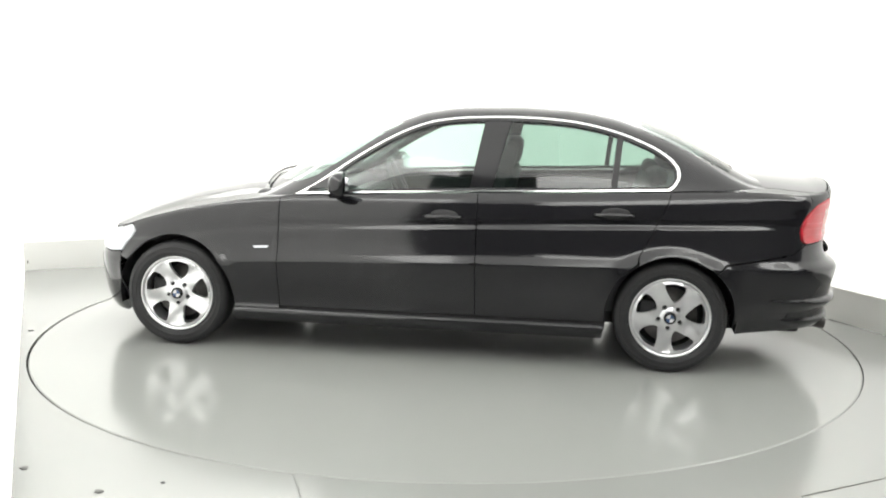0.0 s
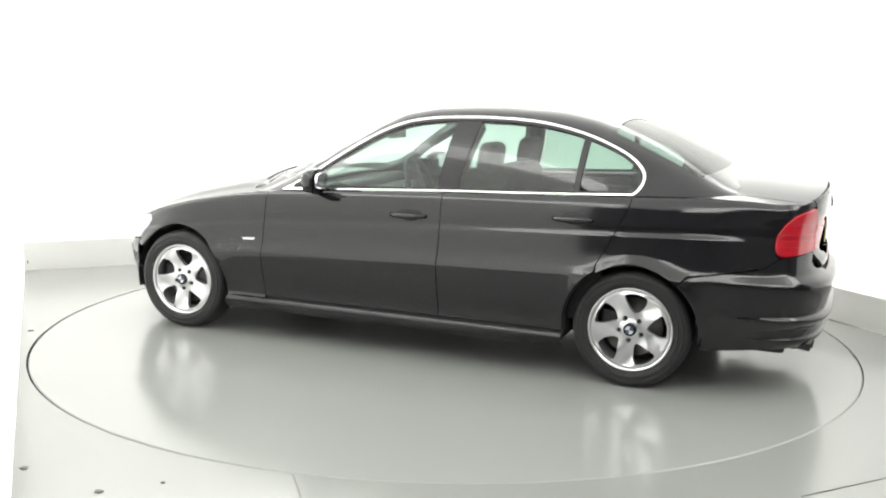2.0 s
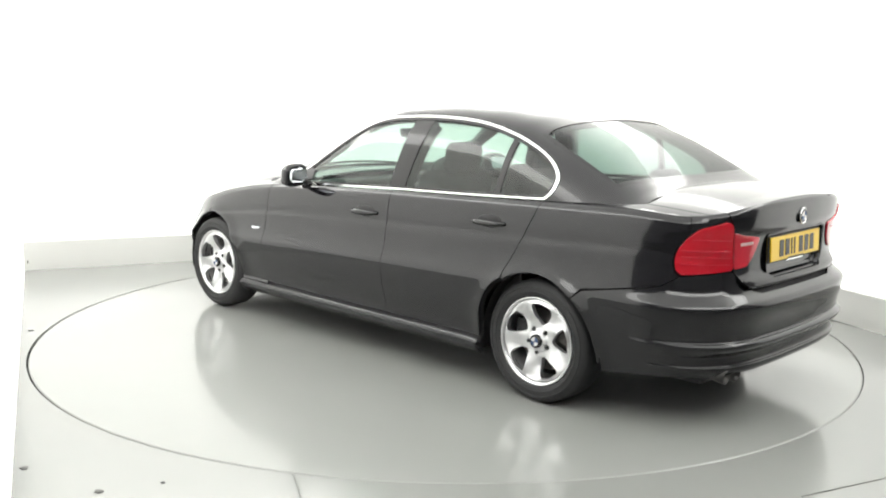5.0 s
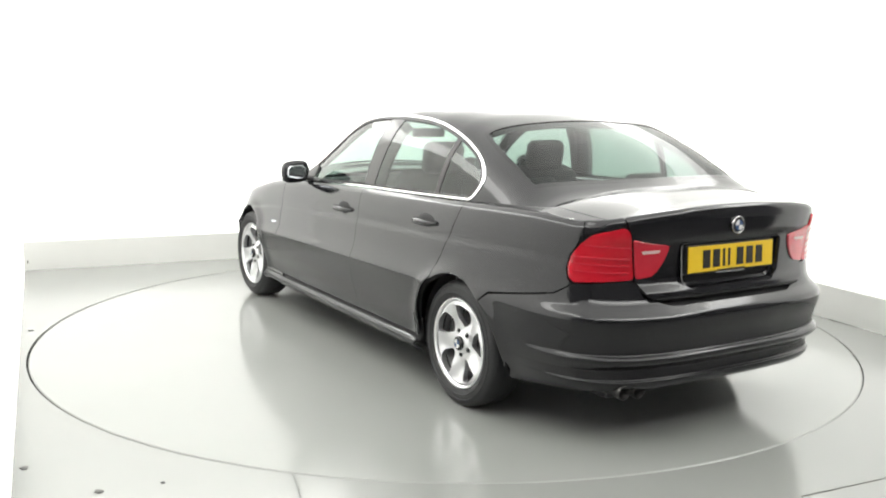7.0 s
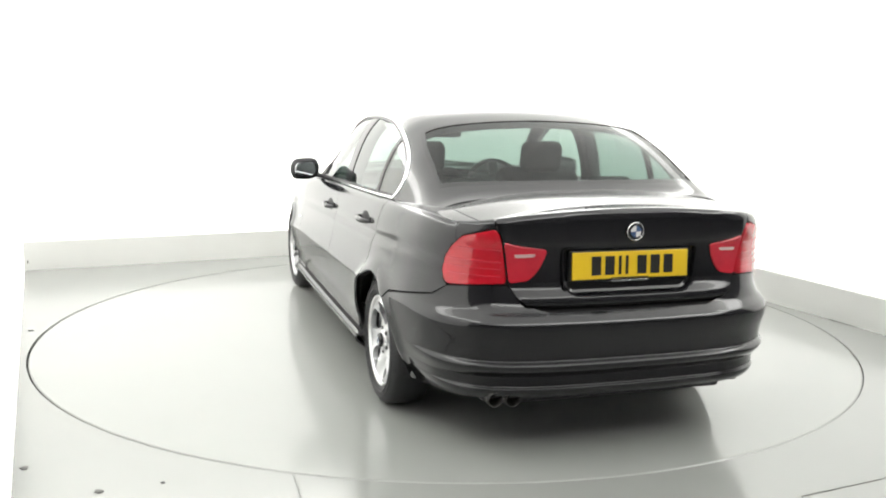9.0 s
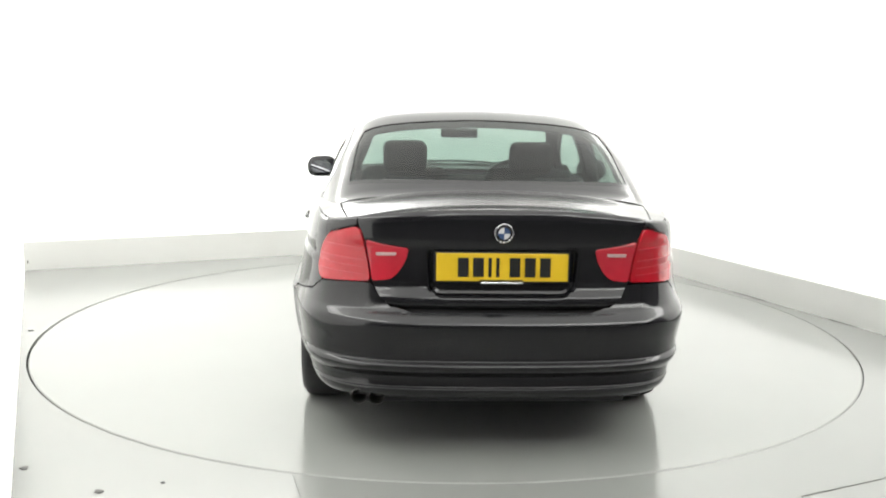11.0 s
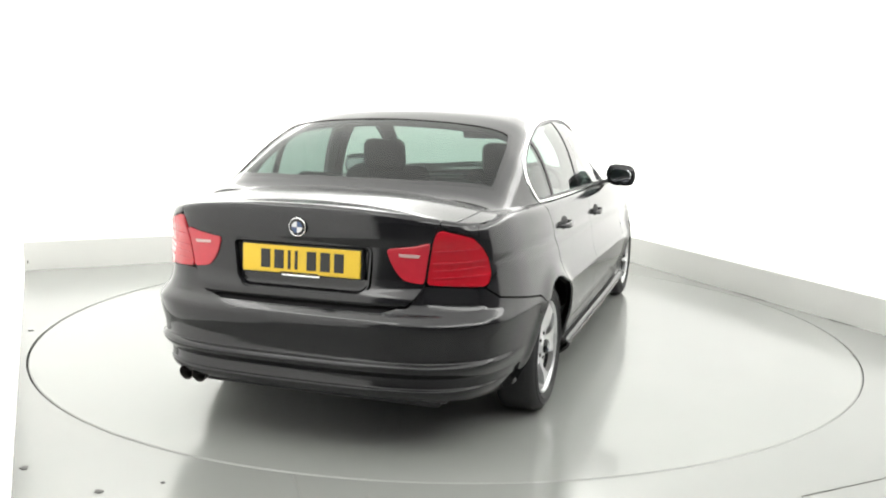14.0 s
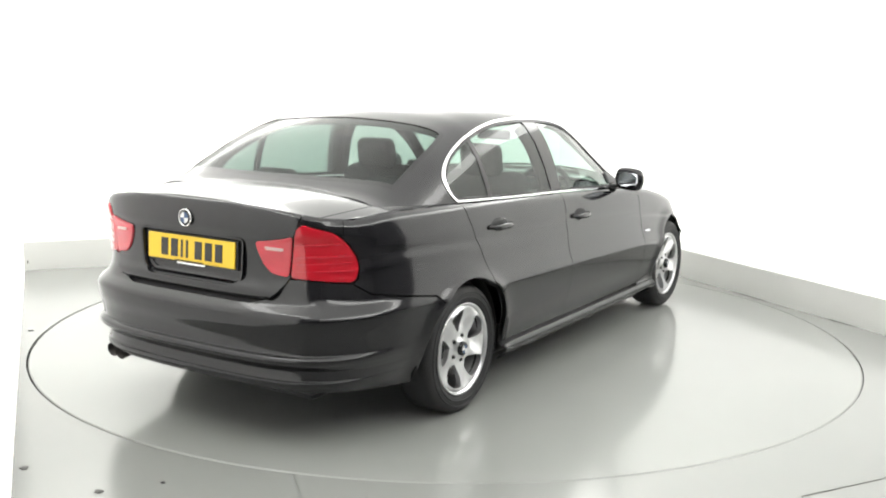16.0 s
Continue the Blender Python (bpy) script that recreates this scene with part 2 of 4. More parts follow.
def curve(keys):
    """Monotone cubic through (x, value) keys, x rising."""
    xs = np.array([k[0] for k in keys], float)
    ys = np.array([k[1] for k in keys], float)
    d = np.diff(ys) / np.diff(xs)
    m = np.empty(len(xs))
    m[0], m[-1] = d[0], d[-1]
    for i in range(1, len(xs) - 1):
        m[i] = 0 if d[i - 1] * d[i] <= 0 else 2 * d[i - 1] * d[i] / (d[i - 1] + d[i])
    dense = np.linspace(xs[0], xs[-1], 1200)
    idx = np.clip(np.searchsorted(xs, dense) - 1, 0, len(xs) - 2)
    h = xs[idx + 1] - xs[idx]
    t = (dense - xs[idx]) / h
    val = ((2 * t**3 - 3 * t**2 + 1) * ys[idx] + (t**3 - 2 * t**2 + t) * h * m[idx]
           + (-2 * t**3 + 3 * t**2) * ys[idx + 1] + (t**3 - t**2) * h * m[idx + 1])
    x0, k, last = dense[0], 1199 / (dense[-1] - dense[0]), 1198
    tab = val.tolist()

    def f(x):
        q = (x - x0) * k
        i = int(q)
        if q <= 0:
            return tab[0]
        if i > last:
            return tab[-1]
        return tab[i] + (tab[i + 1] - tab[i]) * (q - i)
    return f


# plan outline of half the body at bumper height, from the rear centre to the nose
PLAN = [(-2.315, 0), (-2.31, .25), (-2.288, .46), (-2.235, .62), (-2.13, .74), (-1.97, .812), (-1.7, .858), (-1.38, .882),
        (-.9, .886), (-.3, .886), (.4, .884), (.9, .876), (1.38, .858), (1.62, .815), (1.78, .745), (1.90, .63), (1.99, .46), (2.04, .25), (2.055, 0)]


def plan_tables():
    pts = [Vector(p) for p in PLAN]
    pts = [Vector((pts[1].x, -pts[1].y))] + pts + [Vector((pts[-2].x, -pts[-2].y))]
    dense = []
    for i in range(1, len(pts) - 2):
        p0, p1, p2, p3 = pts[i - 1:i + 3]
        d1, d2 = (p2 - p0), (p3 - p1)
        l = (p2 - p1).length
        m1, m2 = d1 * (l / d1.length), d2 * (l / d2.length)
        for k in range(24):
            t = k / 24
            dense.append((2 * t**3 - 3 * t**2 + 1) * p1 + (t**3 - 2 * t**2 + t) * m1 + (-2 * t**3 + 3 * t**2) * p2 + (t**3 - t**2) * m2)
    dense.append(pts[-2])
    s = [0.0]
    for a, b in zip(dense, dense[1:]):
        s.append(s[-1] + (b - a).length)
    n = []
    for i in range(len(dense)):
        a, b = dense[max(0, i - 3)], dense[min(len(dense) - 1, i + 3)]
        t = (b - a).normalized()
        n.append(Vector((-t.y, t.x)))
    n[0], n[-1] = Vector((-1, 0)), Vector((1, 0))
    return np.array(s), np.array([d[:] for d in dense]), np.array([d[:] for d in n])


PS, PXY, PN = plan_tables()
SL = float(PS[-1])
_u = np.linspace(0, SL, 2000)
F_X, F_Y = curve(list(zip(_u, np.interp(_u, PS, PXY[:, 0])))), curve(list(zip(_u, np.interp(_u, PS, PXY[:, 1]))))
F_NX, F_NY = curve(list(zip(_u, np.interp(_u, PS, PN[:, 0])))), curve(list(zip(_u, np.interp(_u, PS, PN[:, 1]))))


def sx(x):
    """Perimeter length at a given x on the side."""
    return float(np.interp(x, PXY[:, 0], PS))


def sy(y):
    """Perimeter length at a given y across the rear."""
    k = int(len(PS) * 0.36)
    return float(np.interp(y, PXY[:k, 1], PS[:k]))


# shoulder height along the car, crown of bonnet and boot, half width of the deck
ZB = curve([(-2.4, .925), (-2.1, .952), (-1.8, .972), (-1.34, .962), (-.8, .945), (-.34, .93), (.12, .91), (.65, .882), (.95, .852),
            (1.3, .79), (1.6, .712), (1.78, .648), (1.92, .60), (2.2, .55)])
CROWN = curve([(-2.4, .070), (-2.2, .071), (-1.75, .074), (-1.0, .02), (.4, .04), (.95, .085), (1.4, .088), (1.8, .07), (2.0, .045), (2.2, .03)])
DECKW = curve([(-2.4, .62), (-2.2, .66), (-1.9, .72), (-1.4, .775), (.6, .775), (1.2, .76), (1.6, .72), (1.9, .62), (2.2, .50)])


def deck_z(x, y):
    r = min(1.0, abs(y) / DECKW(x))
    lip = 0.006 * smooth01(-2.12, -2.24, x) if x < -2.1 else 0.0
    bulge = 0.012 * smooth01(0.34, 0.46, abs(y)) * smooth01(.70, .58, abs(y)) * smooth01(.8, 1.1, x)
    return ZB(x) + CROWN(x) * (1 - r**2.4) + lip + bulge


SIDE = curve([(.10, -.16), (.15, -.10), (.19, -.045), (.222, -.020), (.236, -.022), (.258, -.050), (.29, -.049), (.42, -.018), (.53, -.0015), (.553, 0),
              (.5555, -.0004), (.558, -.0013), (.58, -.0101), (.60, -.0180), (.63, -.0265), (.67, -.0340), (.70, -.0375), (.735, -.0405), (.738, -.0413), (.748, -.0453), (.758, -.0494), (.764, -.0515), (.772, -.0530), (.785, -.0518), (.80, -.0522), (.85, -.0585), (.89, -.0685), (.912, -.078), (.93, -.098)])
REAR = curve([(.20, -.16), (.235, -.10), (.26, -.055), (.285, -.035), (.30, -.034), (.31, -.046), (.345, -.048), (.36, -.03), (.395, -.002), (.405, -.003),
              (.42, -.026), (.46, -.022), (.53, -.004), (.565, 0), (.582, -.008), (.60, -.030), (.62, -.055), (.66, -.073), (.75, -.081), (.86, -.071), (.90, -.060), (.94, -.056), (.96, -.055), (.99, -.055), (1.01, -.052), (1.03, -.058)])
FRONT = curve([(.12, -.12), (.15, -.06), (.20, -.03), (.30, -.01), (.45, 0), (.52, -.012), (.58, -.05), (.65, -.11), (.75, -.2)])
S_R0, S_R1 = sy(.50), sx(-1.72)
S_F0, S_F1 = sx(1.45), sx(2.02)
ARCH = ((1.375, .298, .345), (-1.375, .298, .335))


def top_z(s):
    s = abs(s)
    if s > SL:
        s = 2 * SL - s
    x, y = F_X(s), F_Y(s)
    return deck_z(x + 0.06 * (1 if x < -2.1 else 0), max(0, y - 0.09))


def lid_surface(s, z):
    """The boot lid's face: it flares to a lip low down and turns under behind the bumper."""
    p = body(s, max(z, .665))
    flare = .026 * smooth01(.715, .655, z) - .045 * smooth01(.640, .602, z)
    return Vector((p.x - flare, p.y, z))


def body(s, z):
    """A point of the body side at perimeter length s and height z."""
    sign = 1.0
    if s < 0:
        s, sign = -s, -1.0
    if s > SL:
        s, sign = 2 * SL - s, -sign
    x, y, nx, ny = F_X(s), F_Y(s), F_NX(s), F_NY(s)
    wr = 1 - smooth01(S_R0, S_R1, s)
    wf = smooth01(S_F0, S_F1, s)
    shift = ZB(x) - .93
    zz = z - shift * smooth01(.30, .80, z)
    o = SIDE(zz)
    if z < .34 and (x < -1.3 or x > 1.5):
        o = SIDE(.34) - .45 * (.34 - z)
    if wr > 0:
        o = o * (1 - wr) + REAR(z) * wr
        q = (z - top_z(s) + .034) / .034
        if q > 0:
            o -= wr * .026 * (1 - math.sqrt(max(0.0, 1 - min(1.0, q) ** 2)))
    if wf > 0:
        o = o * (1 - wf) + FRONT(z) * wf
    for ax, az, ar in ARCH:
        if abs(x - ax) < .5:
            d = math.hypot(x - ax, z - az) - ar
            if d > -.05:
                o += .014 * math.exp(-(d / .045) ** 2)
    return Vector((x + nx * o, sign * (y + ny * o), z))


def level(s, z):
    """Height on the side's own scale, on which its creases run level."""
    x = F_X(min(SL, abs(s)))
    return z - (ZB(x) - .93) * smooth01(.30, .80, z)


def flank(s, zz):
    """The body side by perimeter length and level."""
    shift = ZB(F_X(min(SL, abs(s)))) - .93
    z = zz + shift * smooth01(.30, .80, zz)
    for _ in range(14):
        z = zz + shift * smooth01(.30, .80, z)
    return body(s, z)


ROWS = (.27, .30, .33, .37, .41, .45, .49, .52, .54, .549, .554, .558, .564, .573, .587, .60, .62, .645, .67, .695, .72, .734, .739, .745, .752, .758, .764, .772, .785,
        .80, .82, .84, .86, .875, .89, .90, .912, .921)


# ---- greenhouse: roof, screens and side glass on one surface ----
ZR = curve([(-1.95, 1.00), (-1.82, 1.03), (-1.74, 1.070), (-1.60, 1.151), (-1.40, 1.250), (-1.2, 1.324), (-1.05, 1.367), (-.8, 1.402), (-.5, 1.414), (-.2, 1.406),
            (.05, 1.376), (.2, 1.333), (.4, 1.250), (.7, 1.090), (.95, .955), (1.1, .90), (1.4, .86)])
YB = curve([(-1.95, .64), (-1.78, .695), (-1.55, .740), (-1.33, .768), (-1.0, .778), (-.5, .782), (.1, .778), (.65, .765), (1.0, .75), (1.4, .74)])


def shape(r):
    r = min(1.0, r)
    return .86 * (1 - r**9) + .14 * (1 - r * r)


_r = np.linspace(0, 1, 400)
_arc = np.concatenate([[0], np.cumsum(np.hypot(np.diff(_r) * .775, np.diff([shape(q) for q in _r]) * .44))])
R_OF_U = curve(list(zip(_arc / _arc[-1], _r)))


def cabin(x, u):
    """A point of the greenhouse at x and the share u of the way from the centre line to the belt."""
    sign = 1 if u >= 0 else -1
    r = R_OF_U(min(1.0, abs(u)))
    yb = YB(x)
    y = yb * r
    xe = x + .42 * y * y * smooth01(-.35, .35, x) - .06 * y * y * smooth01(-.75, -1.3, x)
    zb = deck_z(x, yb) - .004
    z = zb + max(.0, ZR(xe) - zb) * shape(r)
    return Vector((x, sign * y, z))


def u_of_z(x, z):
    lo, hi = 0.0, 1.0
    for _ in range(30):
        mid = (lo + hi) / 2
        if cabin(x, mid).z > z:
            lo = mid
        else:
            hi = mid
    return (lo + hi) / 2


def u_of_y(x, y):
    lo, hi = 0.0, 1.0
    for _ in range(30):
        mid = (lo + hi) / 2
        if YB(x) * R_OF_U(mid) < abs(y):
            lo = mid
        else:
            hi = mid
    return math.copysign((lo + hi) / 2, y)


# ---- panels: an outline on a surface, filled, with a turned-in edge ----
from mathutils import geometry


def inside(poly, x, y):
    c = False
    j = len(poly) - 1
    for i in range(len(poly)):
        xi, yi = poly[i]
        xj, yj = poly[j]
        if (yi > y) != (yj > y) and x < (xj - xi) * (y - yi) / (yj - yi) + xi:
            c = not c
        j = i
    return c


def dense(poly, step, closed=True):
    out = []
    n = len(poly)
    for i in range(n if closed else n - 1):
        a, b = poly[i], poly[(i + 1) % n]
        k = max(1, int(math.hypot(b[0] - a[0], b[1] - a[1]) / step))
        out += [(a[0] + (b[0] - a[0]) * j / k, a[1] + (b[1] - a[1]) * j / k) for j in range(k)]
    if not closed:
        out.append(tuple(poly[-1]))
    return out


def rounded(poly, rad, seg=5, only=None):
    """Round the corners of a polygon."""
    out = []
    n = len(poly)
    for i in range(n):
        p, a, b = Vector(poly[i]), Vector(poly[i - 1]), Vector(poly[(i + 1) % n])
        if only is not None and i not in only:
            out.append(tuple(p))
            continue
        r = min(rad, (a - p).length * .45, (b - p).length * .45)
        a, b = p + (a - p).normalized() * r, p + (b - p).normalized() * r
        for k in range(seg + 1):
            t = k / seg
            q = a * (1 - t)**2 + p * 2 * t * (1 - t) + b * t * t
            out.append(tuple(q))
    return out


def inset(poly, d):
    """Move an outline inwards by d (outwards if negative)."""
    n = len(poly)
    area = sum(poly[i][0] * poly[(i + 1) % n][1] - poly[(i + 1) % n][0] * poly[i][1] for i in range(n))
    sg = 1 if area > 0 else -1
    out = []
    for i in range(n):
        p, a, b = Vector(poly[i]), Vector(poly[i - 1]), Vector(poly[(i + 1) % n])
        e1, e2 = (p - a), (b - p)
        if e1.length < 1e-7 or e2.length < 1e-7:
            out.append(tuple(p))
            continue
        e1.normalize(), e2.normalize()
        n1, n2 = Vector((-e1.y, e1.x)) * sg, Vector((-e2.y, e2.x)) * sg
        m = n1 + n2
        if m.length < 1e-6:
            m = n1
        m.normalize()
        k = max(.5, m.dot(n1))
        out.append(tuple(p + m * (d / k)))
    return out


def panel(name, surf, outline, material, parent, holes=(), step=(.03, .02), thick=.010, lift=0.0, gap=0.0, label="", edge=None, rows=None):
    """A sheet on the surface surf(a, b) within an outline, less its holes, with edges turned inwards."""
    edge = edge or min(step)
    outline = dense(outline, edge)
    if gap:
        outline = inset(outline, gap)
    holes = [dense(h, edge) for h in holes]
    loops = [outline] + holes
    pts, edges = [], []
    for lp in loops:
        k = len(pts)
        pts += [Vector(p) for p in lp]
        edges += [(k + i, k + (i + 1) % len(lp)) for i in range(len(lp))]
    a0, a1 = min(p[0] for p in outline), max(p[0] for p in outline)
    b0, b1 = min(p[1] for p in outline), max(p[1] for p in outline)
    na, nb = int((a1 - a0) / step[0]) + 1, int((b1 - b0) / step[1]) + 1
    rim = np.array([p[:] for p in pts])
    bs = rows or [b0 + (b1 - b0) * j / nb for j in range(1, nb)]
    for i in range(1, na):
        for b in bs:
            a = a0 + (a1 - a0) * i / na
            if not inside(outline, a, b) or any(inside(h, a, b) for h in holes):
                continue
            if np.min((np.abs(rim[:, 0] - a) / step[0]) + (np.abs(rim[:, 1] - b) / step[1])) < (.3 if rows else .45):
                continue
            pts.append(Vector((a, b)))
    vs, es, fs, *_ = geometry.delaunay_2d_cdt(pts, edges, [], 0, 1e-6)
    tris = []
    for f in fs:
        ca, cb = sum(vs[i][0] for i in f) / 3, sum(vs[i][1] for i in f) / 3
        if inside(outline, ca, cb) and not any(inside(h, ca, cb) for h in holes):
            tris.append(tuple(f))
    eps = 1e-3
    co, no = [], []
    for v in vs:
        a, b = v
        p = surf(a, b)
        da = surf(a + eps, b) - surf(a - eps, b)
        db = surf(a, b + eps) - surf(a, b - eps)
        n = da.cross(db)
        if n.length < 1e-12:
            n = Vector((p.x * .2, p.y, p.z - .5))
        n.normalize()
        if n.dot(Vector((p.x + (.9 if p.x < -1.9 else -.9 if p.x > 1.75 else -p.x), p.y, p.z - .55))) < 0:
            n = -n
        co.append(p + n * lift)
        no.append(n)
    faces = []
    for t in tris:
        fn = (co[t[1]] - co[t[0]]).cross(co[t[2]] - co[t[0]])
        faces.append(t if fn.dot(no[t[0]]) >= 0 else (t[0], t[2], t[1]))
    count = {}
    for t in faces:
        for k in range(3):
            e = (t[k], t[(k + 1) % 3])
            count[e] = count.get(e, 0) + 1
    border = [e for e in count if (e[1], e[0]) not in count]
    used = sorted({i for t in faces for i in t})
    remap = {old: i for i, old in enumerate(used)}
    V = [co[i] for i in used]
    N = [no[i] for i in used]
    F = [tuple(remap[i] for i in t) for t in faces]
    if thick:
        for a, b in border:
            k = len(V)
            pa, pb = co[a], co[b]
            fn = (pb - pa).cross(no[a])
            fn = fn.normalized() if fn.length > 1e-9 else no[a]
            V += [pa, pb, pb - no[b] * thick, pa - no[a] * thick]
            N += [(fn + no[a]).normalized(), (fn + no[b]).normalized(), fn, fn]
            F.append((k + 3, k + 2, k + 1, k))
    me = bpy.data.meshes.new(name)
    me.from_pydata([v[:] for v in V], [], F)
    for m in (material if isinstance(material, (list, tuple)) else [material]):
        me.materials.append(m)
    for p in me.polygons:
        p.use_smooth = True
    me.normals_split_custom_set_from_vertices([n[:] for n in N])
    ob = new(name, me)
    ob.parent = parent
    if label:
        tagged(ob, label=label)
    return ob


def mirror_s(poly):
    return [(-a, b) for a, b in reversed(poly)]


car = new("car")
tagged(car, "glossy black four-door saloon car with silver alloy wheels", "car")


# ---- side panels ----
def arc_pts(cx, cz, r, a0, a1, n=28):
    return [(cx + r * math.cos(radians(a0 + (a1 - a0) * i / n)), cz + r * math.sin(radians(a0 + (a1 - a0) * i / n))) for i in range(n + 1)]


def to_s(poly):
    return [(sx(x), z) for x, z in poly]


def top_line(x0, x1, n=14):
    """Points along the shoulder edge between two places."""
    s0, s1 = sx(x0), sx(x1)
    return [(s0 + (s1 - s0) * i / n, top_z(s0 + (s1 - s0) * i / n)) for i in range(n + 1)]


DOOR_F, DOOR_B = .765, -.335
SILL_Z = .262

fx, fz, fr = ARCH[0]
rx, rz, rr = ARCH[1]
P_FENDER = to_s([(DOOR_F, .25)] + [(DOOR_F, .5)]) + [(sx(DOOR_F), top_z(sx(DOOR_F)))] + top_line(DOOR_F, 1.70)[1:] \
    + to_s([(1.66, .64), (1.72, .56), (1.74, .50)]) + to_s(arc_pts(fx, fz, fr, 33, 172, 30)) + to_s([(1.02, .25)])
P_DOOR_F = [(sx(DOOR_B), SILL_Z), (sx(DOOR_B), top_z(sx(DOOR_B)))] + top_line(DOOR_B, DOOR_F)[1:] + [(sx(DOOR_F), SILL_Z)]
P_DOOR_R = to_s([(-1.028, SILL_Z)]) + to_s(list(reversed(arc_pts(rx, rz, rr + .012, 58, -3, 16)))) \
    + to_s([(-1.195, .625), (-1.235, .70), (-1.285, .80), (-1.335, .90)]) + top_line(-1.352, DOOR_B) + [(sx(DOOR_B), SILL_Z)]
P_QUARTER = to_s([(-1.195, .625), (-1.235, .70), (-1.285, .80), (-1.335, .90)]) + top_line(-1.352, -2.115) \
    + to_s([(-2.12, .88), (-2.095, .865), (-2.057, .815), (-2.045, .765), (-2.055, .718), (-2.08, .70)]) + to_s([(-2.0, .655), (-1.75, .615), (-1.642, .60)]) \
    + to_s(arc_pts(rx, rz, rr, 131, 58, 16))
P_SILL = to_s([(1.02, .25), (1.035, .165), (-1.02, .165), (-1.03, .25)])
for side in (1, -1):
    flip = (lambda p: p) if side == 1 else mirror_s
    def lev(poly):
        return [(a, level(a, q)) for a, q in dense(flip(poly), .02)]
    fender = panel("front_wing", flank, lev(P_FENDER), M_PAINT, car, gap=.0025, rows=ROWS, step=(.035, .014))
    for nm, poly, hx, hz in (("front_door", P_DOOR_F, -.15, .792), ("rear_door", P_DOOR_R, -1.06, .832)):
        door = panel(nm, flank, lev(poly), M_PAINT, car, gap=.0025, rows=ROWS, step=(.035, .014))
        # handle: a bowed grip over a matte black bulge, the cup's shade as colour
        c = body(side * sx(hx), hz)
        cup = bmesh.new()
        bmesh.ops.create_uvsphere(cup, u_segments=24, v_segments=12, radius=1, matrix=Matrix.Translation((c.x - .008, c.y - side * .007, hz + .010)) @ Matrix.Diagonal((.084, .014, .036, 1)))
        part("handle_cup_shade", cup, M_UNDER, door, smooth=True)
        rings = []
        for i in range(13):
            t = i / 12
            xx = c.x + .108 - .216 * t
            bow = .034 * (1 - abs(2 * t - 1) ** 3.5)
            hh = .0135 * (.55 + .45 * math.sin(math.pi * min(1, max(0, t)))) + .002
            base = body(side * sx(xx), hz)
            ring = []
            for k in range(10):
                a = 2 * math.pi * k / 10
                ring.append((xx, base.y + side * (bow - .002 + .010 * math.cos(a)), hz + .006 + hh * math.sin(a)))
            rings.append(ring)
        g = rings_bm(rings)
        bmesh.ops.recalc_face_normals(g, faces=g.faces[:])
        part("door_handle", g, M_PAINT, door, smooth=True)
    panel("rear_quarter", flank, lev(P_QUARTER), M_PAINT, car, gap=.0025, rows=ROWS, step=(.035, .014))
    panel("sill", body, flip(P_SILL), M_PAINT, car, gap=.0015)
    # dark shell behind the gaps
    inner = to_s([(1.60, .60)]) + to_s(arc_pts(fx, fz, fr + .004, 60, 180, 24)) + to_s([(1.02, .18), (-1.02, .18)]) + to_s(arc_pts(rx, rz, rr + .004, 0, 140, 24)) \
        + to_s([(-1.95, .62), (-1.98, .9)]) + [(sx(x), top_z(sx(x)) - .012) for x in (-1.9, -1.6, -1.3, -.9, -.4, .1, .6, .9, 1.2, 1.45, 1.58)]
    panel("inner_shell", body, flip(inner), M_UNDER, car, thick=0, lift=-.03, step=(.06, .03))
    # side repeater
    o = rounded([(sx(.91), .601), (sx(.815), .606), (sx(.825), .593), (sx(.895), .588)], .006)
    panel("side_repeater", body, flip(o), M_HEADLAMP, fender, step=(.02, .01), thick=.004, lift=.004, label="small clear side repeater lens")
    # wheel well
    for wx, wz, wr_ in ARCH:
        b = bmesh.new()
        rings = []
        for i in range(33):
            a = radians(-12 + 204 * i / 32)
            c_, s_ = math.cos(a), math.sin(a)
            rings.append([(wx + (wr_ + .012) * c_, side * (.775 if wx > 0 else .81), wz + (wr_ + .012) * s_), (wx + (wr_ + .02) * c_, side * .48, wz + (wr_ + .02) * s_), (wx, side * .46, wz)])
        rings_bm(rings, False, False, b)
        part("wheel_well", b, M_UNDER, car)


# ---- rear: bumper, boot lid, lamps ----
LID_Z0 = .600
P_BUMP = [(sx(-1.646), .594)] + to_s(arc_pts(rx, rz, rr, 131, 186, 14)) + [(sx(-1.73), .215), (sx(-1.95), .235), (sy(.6), .258), (sy(.3), .262)]
half = P_BUMP + [(0, .262)]
upper = [(0, .612), (sy(.36), .612), (sy(.447), .634), (sy(.502), .674), (sy(.535), .715), (sy(.60), .718), (sx(-2.08), .70), (sx(-2.0), .652), (sx(-1.75), .612), (sx(-1.648), .597)]
full = half + [(-a, b) for a, b in reversed(half[:-1])] + [(-a, b) for a, b in reversed(upper)] + upper[1:-1]
bumper = panel("rear_bumper", body, full, M_PAINT, car, gap=.002, step=(.022, .008))
lid_face = [(0, LID_Z0), (sy(.36), LID_Z0), (sy(.44), .622), (sy(.497), .665), (sy(.538), .722), (sy(.550), .80), (sy(.566), .90), (sy(.59), .952)]
lid_top = [(sy(.60), top_z(sy(.60)))] + [(sy(y), top_z(sy(y))) for y in (.5, .4, .3, .2, .1)]
lid_loop = lid_face + lid_top + [(0, top_z(0))] + [(-a, b) for a, b in reversed(lid_top)] + [(-a, b) for a, b in reversed(lid_face[1:])]
PLATE_X = body(0, .79).x
